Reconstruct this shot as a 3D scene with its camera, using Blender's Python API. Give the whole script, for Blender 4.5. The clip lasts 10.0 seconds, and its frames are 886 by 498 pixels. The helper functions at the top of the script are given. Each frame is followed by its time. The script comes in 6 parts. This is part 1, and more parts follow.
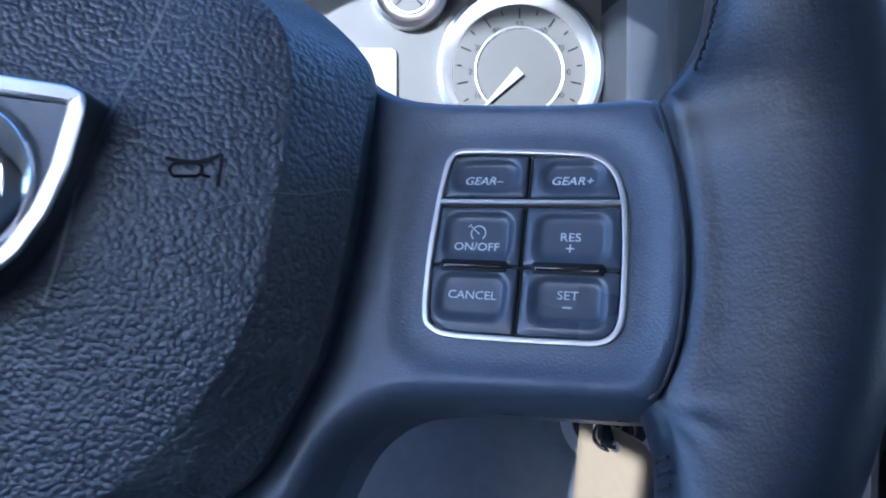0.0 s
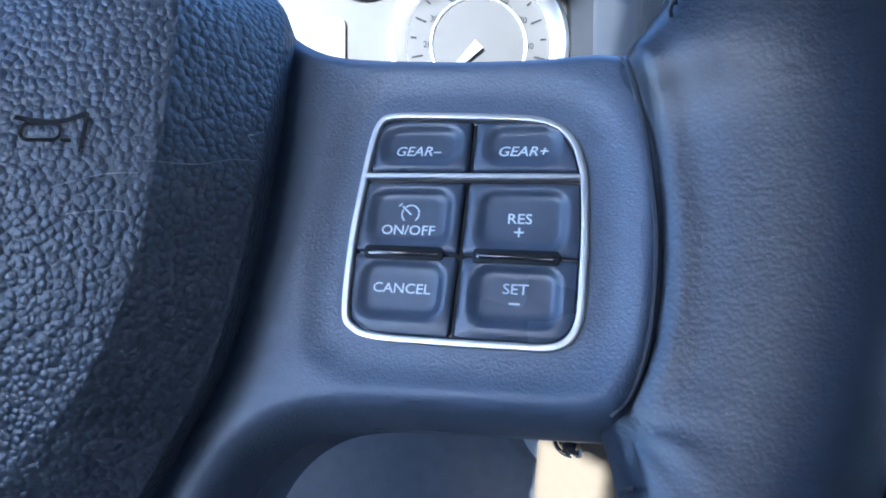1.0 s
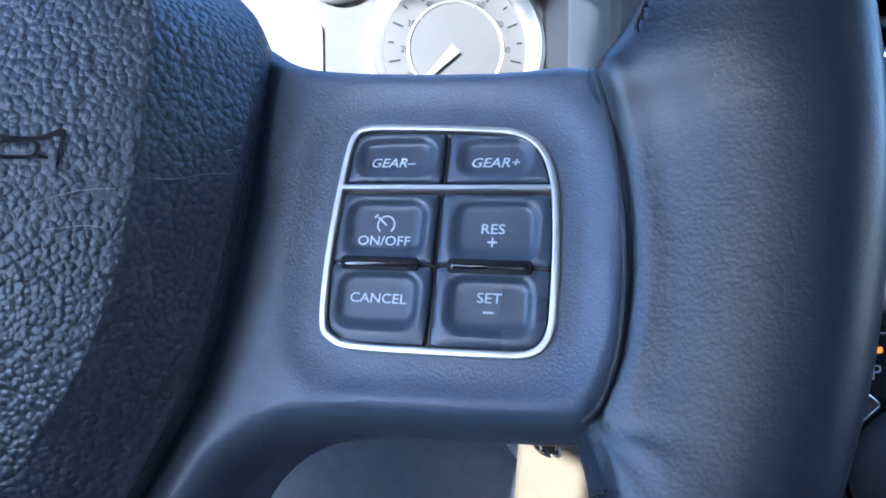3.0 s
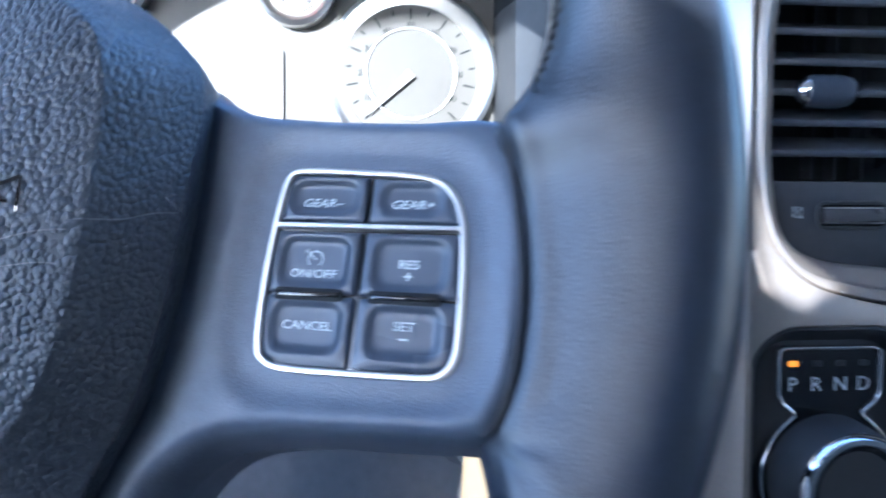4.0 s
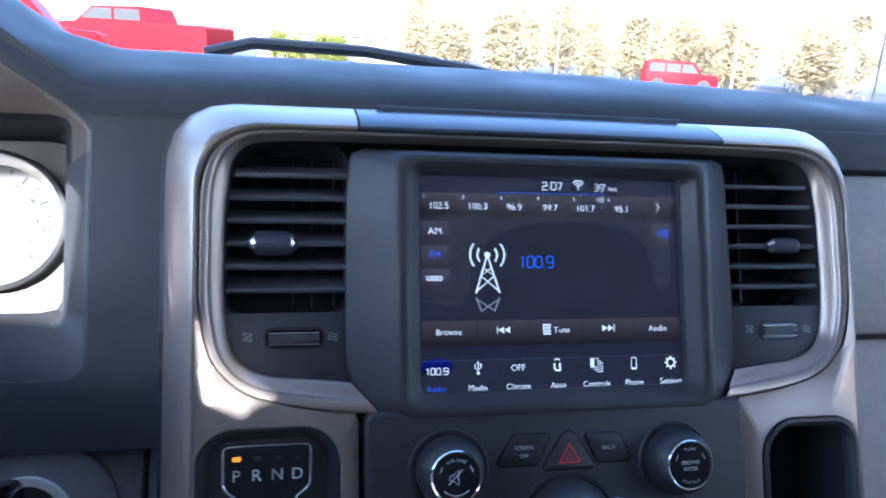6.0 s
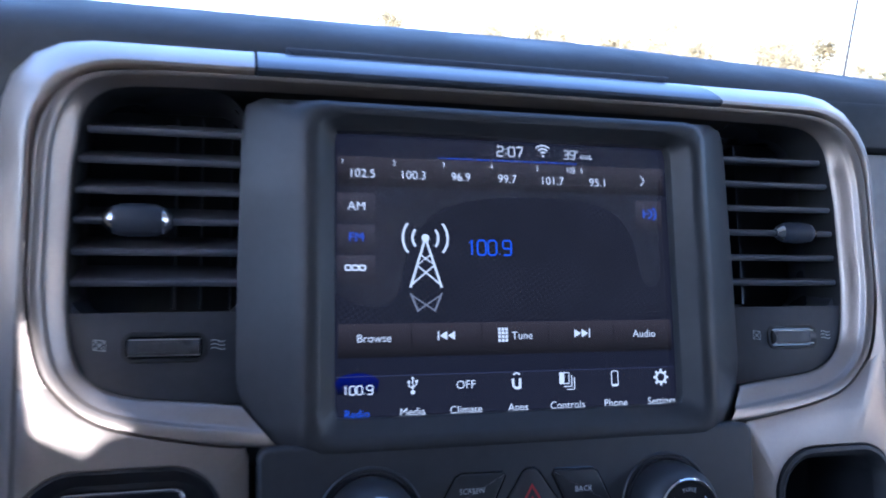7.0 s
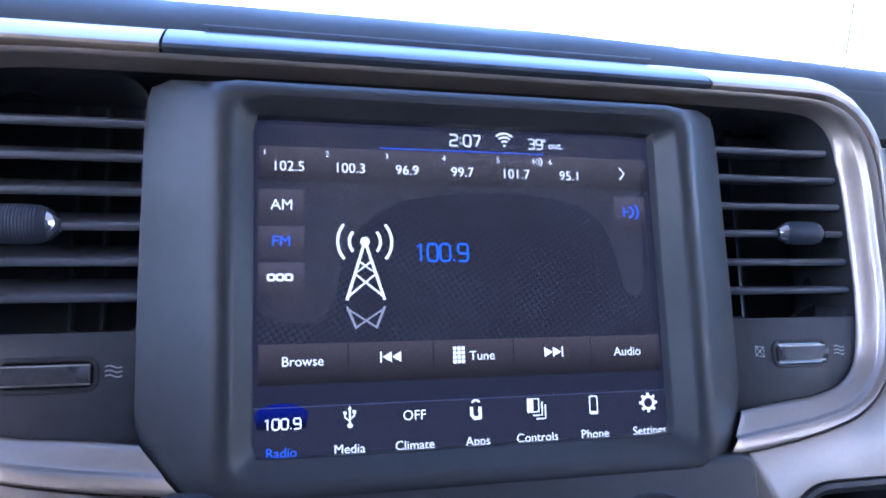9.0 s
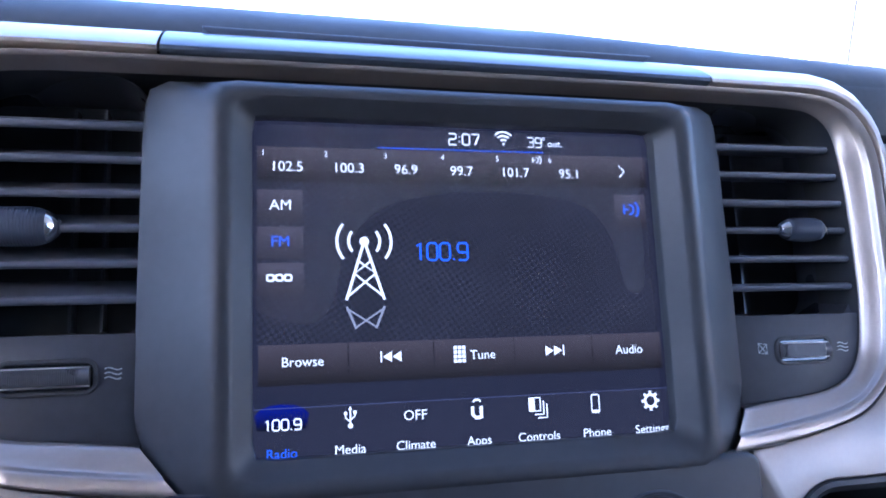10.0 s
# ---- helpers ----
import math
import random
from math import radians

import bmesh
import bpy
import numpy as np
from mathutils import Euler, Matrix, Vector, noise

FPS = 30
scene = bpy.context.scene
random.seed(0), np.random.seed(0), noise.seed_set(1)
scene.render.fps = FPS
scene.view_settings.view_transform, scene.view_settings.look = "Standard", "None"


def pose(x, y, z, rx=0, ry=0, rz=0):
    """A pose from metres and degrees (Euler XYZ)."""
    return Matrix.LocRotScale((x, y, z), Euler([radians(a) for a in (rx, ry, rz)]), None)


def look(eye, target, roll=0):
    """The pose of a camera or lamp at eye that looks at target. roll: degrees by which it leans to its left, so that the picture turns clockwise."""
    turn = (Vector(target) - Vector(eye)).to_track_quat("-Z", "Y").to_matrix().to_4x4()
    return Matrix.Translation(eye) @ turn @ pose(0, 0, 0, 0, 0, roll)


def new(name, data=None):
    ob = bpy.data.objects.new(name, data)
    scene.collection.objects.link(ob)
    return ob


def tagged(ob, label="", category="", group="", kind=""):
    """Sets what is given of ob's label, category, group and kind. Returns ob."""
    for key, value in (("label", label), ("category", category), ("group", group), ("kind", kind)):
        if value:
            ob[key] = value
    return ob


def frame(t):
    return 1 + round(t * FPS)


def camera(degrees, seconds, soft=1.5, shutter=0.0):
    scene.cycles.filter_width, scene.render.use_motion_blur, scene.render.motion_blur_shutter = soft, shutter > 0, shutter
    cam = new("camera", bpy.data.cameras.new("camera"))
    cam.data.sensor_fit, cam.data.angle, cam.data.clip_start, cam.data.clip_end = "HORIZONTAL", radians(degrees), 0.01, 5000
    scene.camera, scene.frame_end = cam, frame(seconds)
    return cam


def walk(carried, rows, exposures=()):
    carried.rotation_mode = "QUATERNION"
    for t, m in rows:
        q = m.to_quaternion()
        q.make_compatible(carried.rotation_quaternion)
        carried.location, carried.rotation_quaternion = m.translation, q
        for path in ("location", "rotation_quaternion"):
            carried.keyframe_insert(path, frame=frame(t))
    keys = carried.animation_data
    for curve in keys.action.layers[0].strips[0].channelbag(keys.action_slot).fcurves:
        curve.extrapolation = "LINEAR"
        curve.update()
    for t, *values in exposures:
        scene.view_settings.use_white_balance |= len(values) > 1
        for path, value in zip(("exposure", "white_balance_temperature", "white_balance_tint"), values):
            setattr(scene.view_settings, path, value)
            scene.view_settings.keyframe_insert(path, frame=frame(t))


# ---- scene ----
cam = camera(61.5, 10.0, soft=1.8, shutter=0.5)
STOPS = 3.0
LIGHTER = [(0.0, -0.5, 4490, 11), (0.5, -0.24, 4510, 10), (1.0, 0.0, 4560, 9), (3.5, 0.06, 4650, 9), (4.5, 0.8, 4960, 7), (5.0, 0.97, 5010, 7), (5.5, 0.57, 5080, 9), (7.0, -0.06, 5010, 17), (7.5, 0.2, 5010, 20), (8.0, 0.66, 5040, 23), (10.0, 0.79, 5030, 23)]   # the camera brightens and darkens on its way
PATH = [
    (0, (-0.4, -0.307, 1.367), (-0.38, 1.551, 0.629), 0.2),
    (0.5, (-0.395, -0.284, 1.356), (-0.334, 1.57, 0.609), 0.9),
    (1, (-0.39, -0.278, 1.354), (-0.291, 1.569, 0.593), 1.3),
    (1.5, (-0.389, -0.278, 1.356), (-0.28, 1.566, 0.591), 1.3),
    (2, (-0.39, -0.28, 1.357), (-0.265, 1.563, 0.591), 1.3),
    (3.5, (-0.388, -0.28, 1.3584), (-0.225, 1.559, 0.5965), 1.6),
    (4, (-0.377, -0.296, 1.3719), (-0.172, 1.542, 0.6151), 2.3),
    (4.1, (-0.369, -0.306, 1.376), (-0.156, 1.542, 0.643), 1.9),
    (4.3, (-0.349, -0.329, 1.383), (-0.092, 1.52, 0.665), 2.4),
    (4.5, (-0.311, -0.36, 1.391), (-0.055, 1.501, 0.707), 2.1),
    (4.7, (-0.268, -0.388, 1.404), (-0.036, 1.479, 0.725), 2.2),
    (5, (-0.227, -0.42, 1.408), (0.078, 1.468, 0.822), 2.9),
    (5.5, (-0.195, -0.422, 1.429), (0.194, 1.471, 0.914), 3.5),
    (5.7, (-0.182, -0.42, 1.435), (0.223, 1.469, 0.92), 3.5),
    (6.8, (-0.136, -0.344, 1.396), (0.368, 1.536, 0.937), 4.1),
    (7, (-0.123, -0.321, 1.387), (0.384, 1.561, 0.941), 4.1),
    (7.5, (-0.094, -0.281, 1.366), (0.42, 1.604, 0.939), 4.1),
    (8, (-0.086, -0.271, 1.364), (0.43, 1.617, 0.949), 4.1),
    (8.5, (-0.089, -0.274, 1.364), (0.419, 1.621, 0.977), 3.7),
    (9, (-0.087, -0.278, 1.369), (0.417, 1.62, 0.986), 3.2),
    (9.5, (-0.086, -0.28, 1.371), (0.412, 1.621, 0.997), 2.8),
    (10, (-0.085, -0.278, 1.367), (0.408, 1.624, 0.994), 2.6),
]
walk(cam, [(t, look(eye, target, roll)) for t, eye, target, roll in PATH], exposures=[(t, STOPS + d, k, g) for t, d, k, g in LIGHTER])

# ---- frames of reference ----
# The dash face leans back by 20 degrees: u right, v up along it, w out towards the seats.
TILT = radians(20.0)
DASH = Matrix(((1, 0, 0, 0), (0, math.sin(TILT), -math.cos(TILT), 0), (0, math.cos(TILT), math.sin(TILT), 1.30), (0, 0, 0, 1)))
# The steering wheel: origin at the hub on the rim's plane, x right, y up the wheel, z towards the driver.
WTILT = radians(28.8)
WHEEL = Matrix(((1, 0, 0, -0.489), (0, math.sin(WTILT), -math.cos(WTILT), -0.137), (0, math.cos(WTILT), math.sin(WTILT), 1.329), (0, 0, 0, 1)))
# The switch plate on the right spoke.
SP_A, SP_B, SP_N = Vector((0.9345, -0.3403, 0.1043)), Vector((0.1254, 0.5890, 0.7984)), Vector((-0.3332, -0.7330, 0.5930))
SPOKE = Matrix(((SP_A.x, SP_B.x, SP_N.x, -0.3794), (SP_A.y, SP_B.y, SP_N.y, -0.1319), (SP_A.z, SP_B.z, SP_N.z, 1.3050), (0, 0, 0, 1)))
MM = 0.001

# ---- light ----
SUN_TO = Vector((0.50, 1.0, -0.60)).normalized()
world = bpy.data.worlds.new("sky")
scene.world = world
world.use_nodes = True
wn = world.node_tree
sky = wn.nodes.new("ShaderNodeTexSky")
sky.sky_type = "NISHITA"
sky.sun_disc = False
sky.sun_elevation = math.asin(-SUN_TO.z)
sky.sun_rotation = math.atan2(-SUN_TO.x, -SUN_TO.y)
sky.dust_density = 2.0
wn.links.new(sky.outputs[0], wn.nodes["Background"].inputs[0])
wn.nodes["Background"].inputs[1].default_value = 0.14
sun_data = bpy.data.lights.new("sun", "SUN")
sun_data.energy, sun_data.angle, sun_data.color = 2.4, radians(0.5), (1.0, 0.88, 0.72)
sun = new("sun", sun_data)
sun.matrix_world = look((0, 0, 6), Vector((0, 0, 6)) + SUN_TO)
LCD = 1.0 / 2 ** STOPS   # display brightness against the daylight

# ---- materials ----
def node_mat(name, color, rough=0.5, metal=0.0, spec=0.5, scale=200.0, vary=0.15, bump=0.0, bump_scale=None, rvary=0.1, coat=0.0, kind="noise", wear=0.0):
    m = bpy.data.materials.new(name)
    m.use_nodes = True
    nt = m.node_tree
    b = nt.nodes["Principled BSDF"]
    L = nt.links.new
    tc = nt.nodes.new("ShaderNodeTexCoord")
    n1 = nt.nodes.new("ShaderNodeTexNoise")
    n1.inputs["Scale"].default_value, n1.inputs["Detail"].default_value = scale, 4.0
    L(tc.outputs["Object"], n1.inputs["Vector"])
    n2 = nt.nodes.new("ShaderNodeTexNoise")
    n2.inputs["Scale"].default_value, n2.inputs["Detail"].default_value = scale * 0.09, 3.0
    L(tc.outputs["Object"], n2.inputs["Vector"])
    add = nt.nodes.new("ShaderNodeMath")
    add.operation = "ADD"
    L(n1.outputs["Fac"], add.inputs[0])
    L(n2.outputs["Fac"], add.inputs[1])
    ramp = nt.nodes.new("ShaderNodeMapRange")
    ramp.inputs["From Min"].default_value, ramp.inputs["From Max"].default_value = 0.6, 1.4
    ramp.inputs["To Min"].default_value, ramp.inputs["To Max"].default_value = 1 - vary, 1 + vary
    L(add.outputs[0], ramp.inputs["Value"])
    mul = nt.nodes.new("ShaderNodeVectorMath")
    mul.operation = "SCALE"
    mul.inputs[0].default_value = color
    L(ramp.outputs[0], mul.inputs["Scale"])
    L(mul.outputs[0], b.inputs["Base Color"])
    rr = nt.nodes.new("ShaderNodeMapRange")
    rr.inputs["From Min"].default_value, rr.inputs["From Max"].default_value = 0.3, 0.7
    rr.inputs["To Min"].default_value, rr.inputs["To Max"].default_value = max(0.02, rough - rvary), min(1, rough + rvary)
    L(n2.outputs["Fac"], rr.inputs["Value"])
    L(rr.outputs[0], b.inputs["Roughness"])
    b.inputs["Metallic"].default_value = metal
    b.inputs["Specular IOR Level"].default_value = spec
    b.inputs["Coat Weight"].default_value = coat
    b.inputs["Coat Roughness"].default_value = 0.08
    if bump:
        bp = nt.nodes.new("ShaderNodeBump")
        bp.inputs["Distance"].default_value = 0.0006
        bp.inputs["Strength"].default_value = bump
        if kind == "leather":
            dis = nt.nodes.new("ShaderNodeVectorMath")
            dis.operation = "MULTIPLY_ADD"
            dn = nt.nodes.new("ShaderNodeTexNoise")
            dn.inputs["Scale"].default_value = bump_scale * 1.1
            L(tc.outputs["Object"], dn.inputs["Vector"])
            L(dn.outputs["Color"], dis.inputs[0])
            dis.inputs[1].default_value = (0.0007, 0.0006, 0.0007)
            L(tc.outputs["Object"], dis.inputs[2])
            vo = nt.nodes.new("ShaderNodeTexVoronoi")
            vo.feature = "F1"
            vo.inputs["Scale"].default_value = bump_scale
            vo.inputs["Randomness"].default_value = 1.0
            L(dis.outputs[0], vo.inputs["Vector"])
            sq = nt.nodes.new("ShaderNodeMath")
            sq.operation = "POWER"
            sq.inputs[1].default_value = 2.0
            L(vo.outputs["Distance"], sq.inputs[0])
            mr = nt.nodes.new("ShaderNodeMapRange")
            mr.inputs["From Min"].default_value, mr.inputs["From Max"].default_value = 0.55, 0.0
            L(sq.outputs[0], mr.inputs["Value"])
            if wear:
                stretch = nt.nodes.new("ShaderNodeMapping")
                stretch.inputs["Scale"].default_value = (60.0, 420.0, 420.0)
                crease = nt.nodes.new("ShaderNodeTexNoise")
                crease.inputs["Scale"].default_value, crease.inputs["Detail"].default_value = 1.0, 2.0
                L(tc.outputs["Object"], stretch.inputs["Vector"])
                L(stretch.outputs[0], crease.inputs["Vector"])
                fold = nt.nodes.new("ShaderNodeBump")
                fold.inputs["Distance"].default_value, fold.inputs["Strength"].default_value = 0.0012, wear
                L(crease.outputs["Fac"], fold.inputs["Height"])
                L(fold.outputs[0], bp.inputs["Normal"])
            fine = nt.nodes.new("ShaderNodeTexNoise")
            fine.inputs["Scale"].default_value, fine.inputs["Detail"].default_value = bump_scale * 2.2, 6.0
            L(tc.outputs["Object"], fine.inputs["Vector"])
            mx = nt.nodes.new("ShaderNodeMath")
            mx.operation = "MULTIPLY_ADD"
            L(fine.outputs["Fac"], mx.inputs[0])
            mx.inputs[1].default_value = 0.35
            L(mr.outputs[0], mx.inputs[2])
            L(mx.outputs[0], bp.inputs["Height"])
        else:
            n3 = nt.nodes.new("ShaderNodeTexNoise")
            n3.inputs["Scale"].default_value, n3.inputs["Detail"].default_value = bump_scale or scale * 3, 3.0
            if kind == "brushed":
                mp = nt.nodes.new("ShaderNodeMapping")
                mp.inputs["Scale"].default_value = (0.05, 1.0, 1.0)
                L(tc.outputs["Object"], mp.inputs["Vector"])
                L(mp.outputs[0], n3.inputs["Vector"])
            else:
                L(tc.outputs["Object"], n3.inputs["Vector"])
            L(n3.outputs["Fac"], bp.inputs["Height"])
        L(bp.outputs[0], b.inputs["Normal"])
    return m


def glow(name, color, strength=1.0):
    m = bpy.data.materials.new(name)
    m.use_nodes = True
    b = m.node_tree.nodes["Principled BSDF"]
    b.inputs["Base Color"].default_value = (0.01, 0.01, 0.01, 1)
    b.inputs["Emission Color"].default_value = (*color, 1)
    b.inputs["Emission Strength"].default_value = strength
    b.inputs["Roughness"].default_value = 0.12
    return m


LEATHER = node_mat("airbag_grain", (0.043, 0.050, 0.064), 0.40, bump=0.62, bump_scale=640, kind="leather", scale=300)
RIM_LEATHER = node_mat("rim_leather", (0.025, 0.030, 0.042), 0.33, spec=0.5, bump=0.06, bump_scale=1150, kind="leather", scale=260, vary=0.22, rvary=0.025, wear=0.05)
RIM_GLOSS = node_mat("rim_gloss", (0.011, 0.012, 0.018), 0.24, scale=260, vary=0.15, rvary=0.03)
SOFT = node_mat("soft_touch_plastic", (0.092, 0.109, 0.147), 0.38, bump=0.26, bump_scale=1800, scale=300)
BUTTON = node_mat("button_plastic", (0.058, 0.069, 0.095), 0.34, bump=0.04, bump_scale=3000, scale=300)
PAD = node_mat("dash_pad", (0.050, 0.055, 0.060), 0.62, spec=0.35, bump=0.22, bump_scale=1500, scale=160)
BEZEL = node_mat("bezel_plastic", (0.035, 0.037, 0.040), 0.48, bump=0.05, bump_scale=2500, scale=200)
DARK = node_mat("dark_plastic", (0.026, 0.028, 0.033), 0.45, bump=0.05, bump_scale=1800, scale=200)
VENT = node_mat("vent_black", (0.046, 0.051, 0.064), 0.32, scale=200)
PLATE = node_mat("vent_plate", (0.056, 0.060, 0.070), 0.45, bump=0.05, bump_scale=2500, scale=200)
KNOB = node_mat("knob_rubber", (0.030, 0.031, 0.034), 0.42, bump=0.05, bump_scale=2500, scale=200)
SLAT = node_mat("slat_plastic", (0.115, 0.122, 0.145), 0.34, scale=200)
CAP = node_mat("satin_lid", (0.060, 0.073, 0.096), 0.32, scale=200, rvary=0.02, bump=0.04, bump_scale=2500)
WHEEL_RUBBER = node_mat("thumbwheel_plastic", (0.11, 0.11, 0.115), 0.34, scale=300)
GLOSS = node_mat("gloss_black", (0.008, 0.008, 0.010), 0.12, scale=100, rvary=0.04, coat=0.6)
SILVER = node_mat("satin_silver", (0.43, 0.372, 0.322), 0.36, metal=0.69, scale=500, vary=0.05, bump=0.02, bump_scale=3000, rvary=0.04)
CHROME = node_mat("chrome", (0.86, 0.86, 0.87), 0.07, metal=1.0, scale=60, vary=0.03, rvary=0.03)
SATIN_CHROME = node_mat("satin_chrome", (0.84, 0.83, 0.81), 0.32, metal=1.0, scale=200, vary=0.04, rvary=0.04)
# near-black; on the gauge throat it stands in for shade
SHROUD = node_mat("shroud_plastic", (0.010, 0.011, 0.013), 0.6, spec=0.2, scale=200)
# slate coloured lighter to stand in for missing bounce light below the gauges
KNEE_LIT = node_mat("brightened_slate", (0.23, 0.23, 0.245), 0.55, bump=0.15, bump_scale=1500, scale=160)
PANEL_GREY = node_mat("passenger_panel", (0.36, 0.345, 0.32), 0.5, bump=0.15, bump_scale=1500, scale=160)
PRINT = node_mat("white_print", (0.62, 0.66, 0.68), 0.5, scale=900, vary=0.06)
PRINT_DIM = node_mat("grey_print", (0.30, 0.32, 0.34), 0.5, scale=900, vary=0.06)
RED_PRINT = node_mat("red_print", (0.50, 0.05, 0.05), 0.4, scale=600, vary=0.06)
TAG = node_mat("manila_tag", (0.24, 0.185, 0.115), 0.75, scale=200, vary=0.06, bump=0.1, bump_scale=1200)
RING_GREY = node_mat("ignition_ring", (0.74, 0.75, 0.75), 0.5, scale=200, vary=0.05)
GAUGE = node_mat("gauge_face", (0.088, 0.082, 0.072), 0.45, scale=150, vary=0.04)
TAUPE = node_mat("dark_cloth", (0.07, 0.062, 0.055), 0.9, bump=0.3, bump_scale=900, scale=120)
HOOD = node_mat("taupe_plastic", (0.105, 0.087, 0.069), 0.5, bump=0.1, bump_scale=1500, scale=160)
PANEL_DARK = node_mat("control_panel_plastic", (0.037, 0.040, 0.045), 0.48, spec=0.4, bump=0.04, bump_scale=2500, scale=200)
FLOOR_BOUNCE = node_mat("cloth", (0.20, 0.19, 0.175), 0.9, bump=0.3, bump_scale=900, scale=120)
HEADLINER = node_mat("headliner", (0.70, 0.68, 0.65), 0.9, bump=0.2, bump_scale=900, scale=90)
PLATED = node_mat("plated_outline", (0.55, 0.53, 0.50), 0.36, metal=0.84, scale=200, vary=0.04, rvary=0.04)
STITCH = node_mat("stitch_thread", (0.045, 0.045, 0.048), 0.6, scale=900)
SCREEN = node_mat("display_glass", (0.006, 0.0065, 0.009), 0.09, scale=40, rvary=0.02, spec=0.55)
UI_WHITE = glow("ui_white", (0.85, 0.92, 1.0), 0.95 * LCD)
UI_GREY = glow("ui_grey", (0.7, 0.75, 0.9), 0.28 * LCD)
UI_BLUE = glow("ui_blue", (0.05, 0.16, 1.0), 0.72 * LCD)


def fading(name, color, bottom, top):
    """A lit field that fades from its top to its bottom."""
    m = glow(name, color, top)
    nt = m.node_tree
    tc, sp_, mr = (nt.nodes.new("ShaderNode" + k) for k in ("TexCoord", "SeparateXYZ", "MapRange"))
    mr.inputs["To Min"].default_value, mr.inputs["To Max"].default_value = bottom, top
    nt.links.new(tc.outputs["Generated"], sp_.inputs[0])
    nt.links.new(sp_.outputs["Y"], mr.inputs["Value"])
    nt.links.new(mr.outputs[0], nt.nodes["Principled BSDF"].inputs["Emission Strength"])
    return m


UI_ROW = fading("ui_row", (0.40, 0.34, 0.40), 0.015 * LCD, 0.115 * LCD)
UI_KEY = fading("ui_key", (0.36, 0.32, 0.40), 0.05 * LCD, 0.14 * LCD)
UI_HALO = fading("ui_halo", (0.01, 0.04, 1.0), 0.0, 0.15 * LCD)
UI_LINE = glow("ui_line", (0.25, 0.3, 0.6), 0.2 * LCD)
UI_BAR = glow("ui_bar", (0.30, 0.32, 0.55), 0.05 * LCD)


def weave(name, color, low, high, scale):
    """A dim printed weave shown by the display."""
    m = glow(name, color, low)
    nt = m.node_tree
    tc = nt.nodes.new("ShaderNodeTexCoord")
    mp = nt.nodes.new("ShaderNodeMapping")
    mp.inputs["Rotation"].default_value = (0, 0, radians(14))
    mp.inputs["Scale"].default_value = (1.0, 1.0, 1.0)
    ck = nt.nodes.new("ShaderNodeTexChecker")
    ck.inputs["Scale"].default_value = scale
    ck.inputs["Color1"].default_value, ck.inputs["Color2"].default_value = (1, 1, 1, 1), (0, 0, 0, 1)
    nz = nt.nodes.new("ShaderNodeTexNoise")
    nz.inputs["Scale"].default_value = 45.0
    mr = nt.nodes.new("ShaderNodeMapRange")
    mr.inputs["From Min"].default_value, mr.inputs["From Max"].default_value = 0.0, 1.0
    mr.inputs["To Min"].default_value, mr.inputs["To Max"].default_value = low, high
    ml = nt.nodes.new("ShaderNodeMath")
    ml.operation = "MULTIPLY"
    nt.links.new(tc.outputs["Object"], mp.inputs["Vector"])
    nt.links.new(mp.outputs[0], ck.inputs["Vector"])
    nt.links.new(tc.outputs["Object"], nz.inputs["Vector"])
    nt.links.new(ck.outputs["Fac"], ml.inputs[0])
    nt.links.new(nz.outputs["Fac"], ml.inputs[1])
    nt.links.new(ml.outputs[0], mr.inputs["Value"])
    nt.links.new(mr.outputs[0], nt.nodes["Principled BSDF"].inputs["Emission Strength"])
    return m


UI_WEAVE = weave("ui_wallpaper", (0.46, 0.48, 0.74), 0.021 * LCD, 0.070 * LCD, 650.0)
UI_BACK = glow("ui_background", (0.38, 0.42, 0.78), 0.030 * LCD)


def film_material():
    """Clear protective film with a faint milky haze."""
    m = bpy.data.materials.new("protective_film")
    m.use_nodes = True
    nt = m.node_tree
    b = nt.nodes["Principled BSDF"]
    b.inputs["Base Color"].default_value = (0.55, 0.50, 0.52, 1)
    b.inputs["Roughness"].default_value = 0.30
    clear, mix, nz, mr = (nt.nodes.new("ShaderNode" + k) for k in ("BsdfTransparent", "MixShader", "TexNoise", "MapRange"))
    nz.inputs["Scale"].default_value = 30.0
    mr.inputs["To Min"].default_value, mr.inputs["To Max"].default_value = 0.05, 0.09
    nt.links.new(nz.outputs["Fac"], mr.inputs["Value"])
    nt.links.new(mr.outputs[0], mix.inputs[0])
    nt.links.new(clear.outputs[0], mix.inputs[1])
    nt.links.new(b.outputs[0], mix.inputs[2])
    nt.links.new(mix.outputs[0], nt.nodes["Material Output"].inputs["Surface"])
    return m


FILM = film_material()
LED = glow("amber_led", (1.0, 0.30, 0.02), 1.3 * LCD)


# ---- mesh helpers ----
def finish(bm, name, mat, smooth=True, angle=38):
    me = bpy.data.meshes.new(name)
    bmesh.ops.recalc_face_normals(bm, faces=bm.faces)
    if smooth:
        lim = radians(angle)
        for f in bm.faces:
            f.smooth = True
        for e in bm.edges:
            e.smooth = len(e.link_faces) != 2 or e.calc_face_angle(0.0) < lim
    bm.to_mesh(me)
    bm.free()
    me.materials.append(mat)
    return me


def thing(name, m, label, category, group="", kind=""):
    e = new(name)
    e.empty_display_size = 0.02
    e.matrix_world = m
    return tagged(e, label, category, group, kind)


def part(name, bm, mat, parent, label="", smooth=True, angle=38):
    ob = new(name, finish(bm, name, mat, smooth, angle))
    ob.parent = parent
    if label:
        ob["label"] = label
    return ob


def solo(name, bm, mat, m, label, category, group="", kind="", smooth=True):
    ob = new(name, finish(bm, name, mat, smooth))
    ob.matrix_world = m
    return tagged(ob, label, category, group, kind)


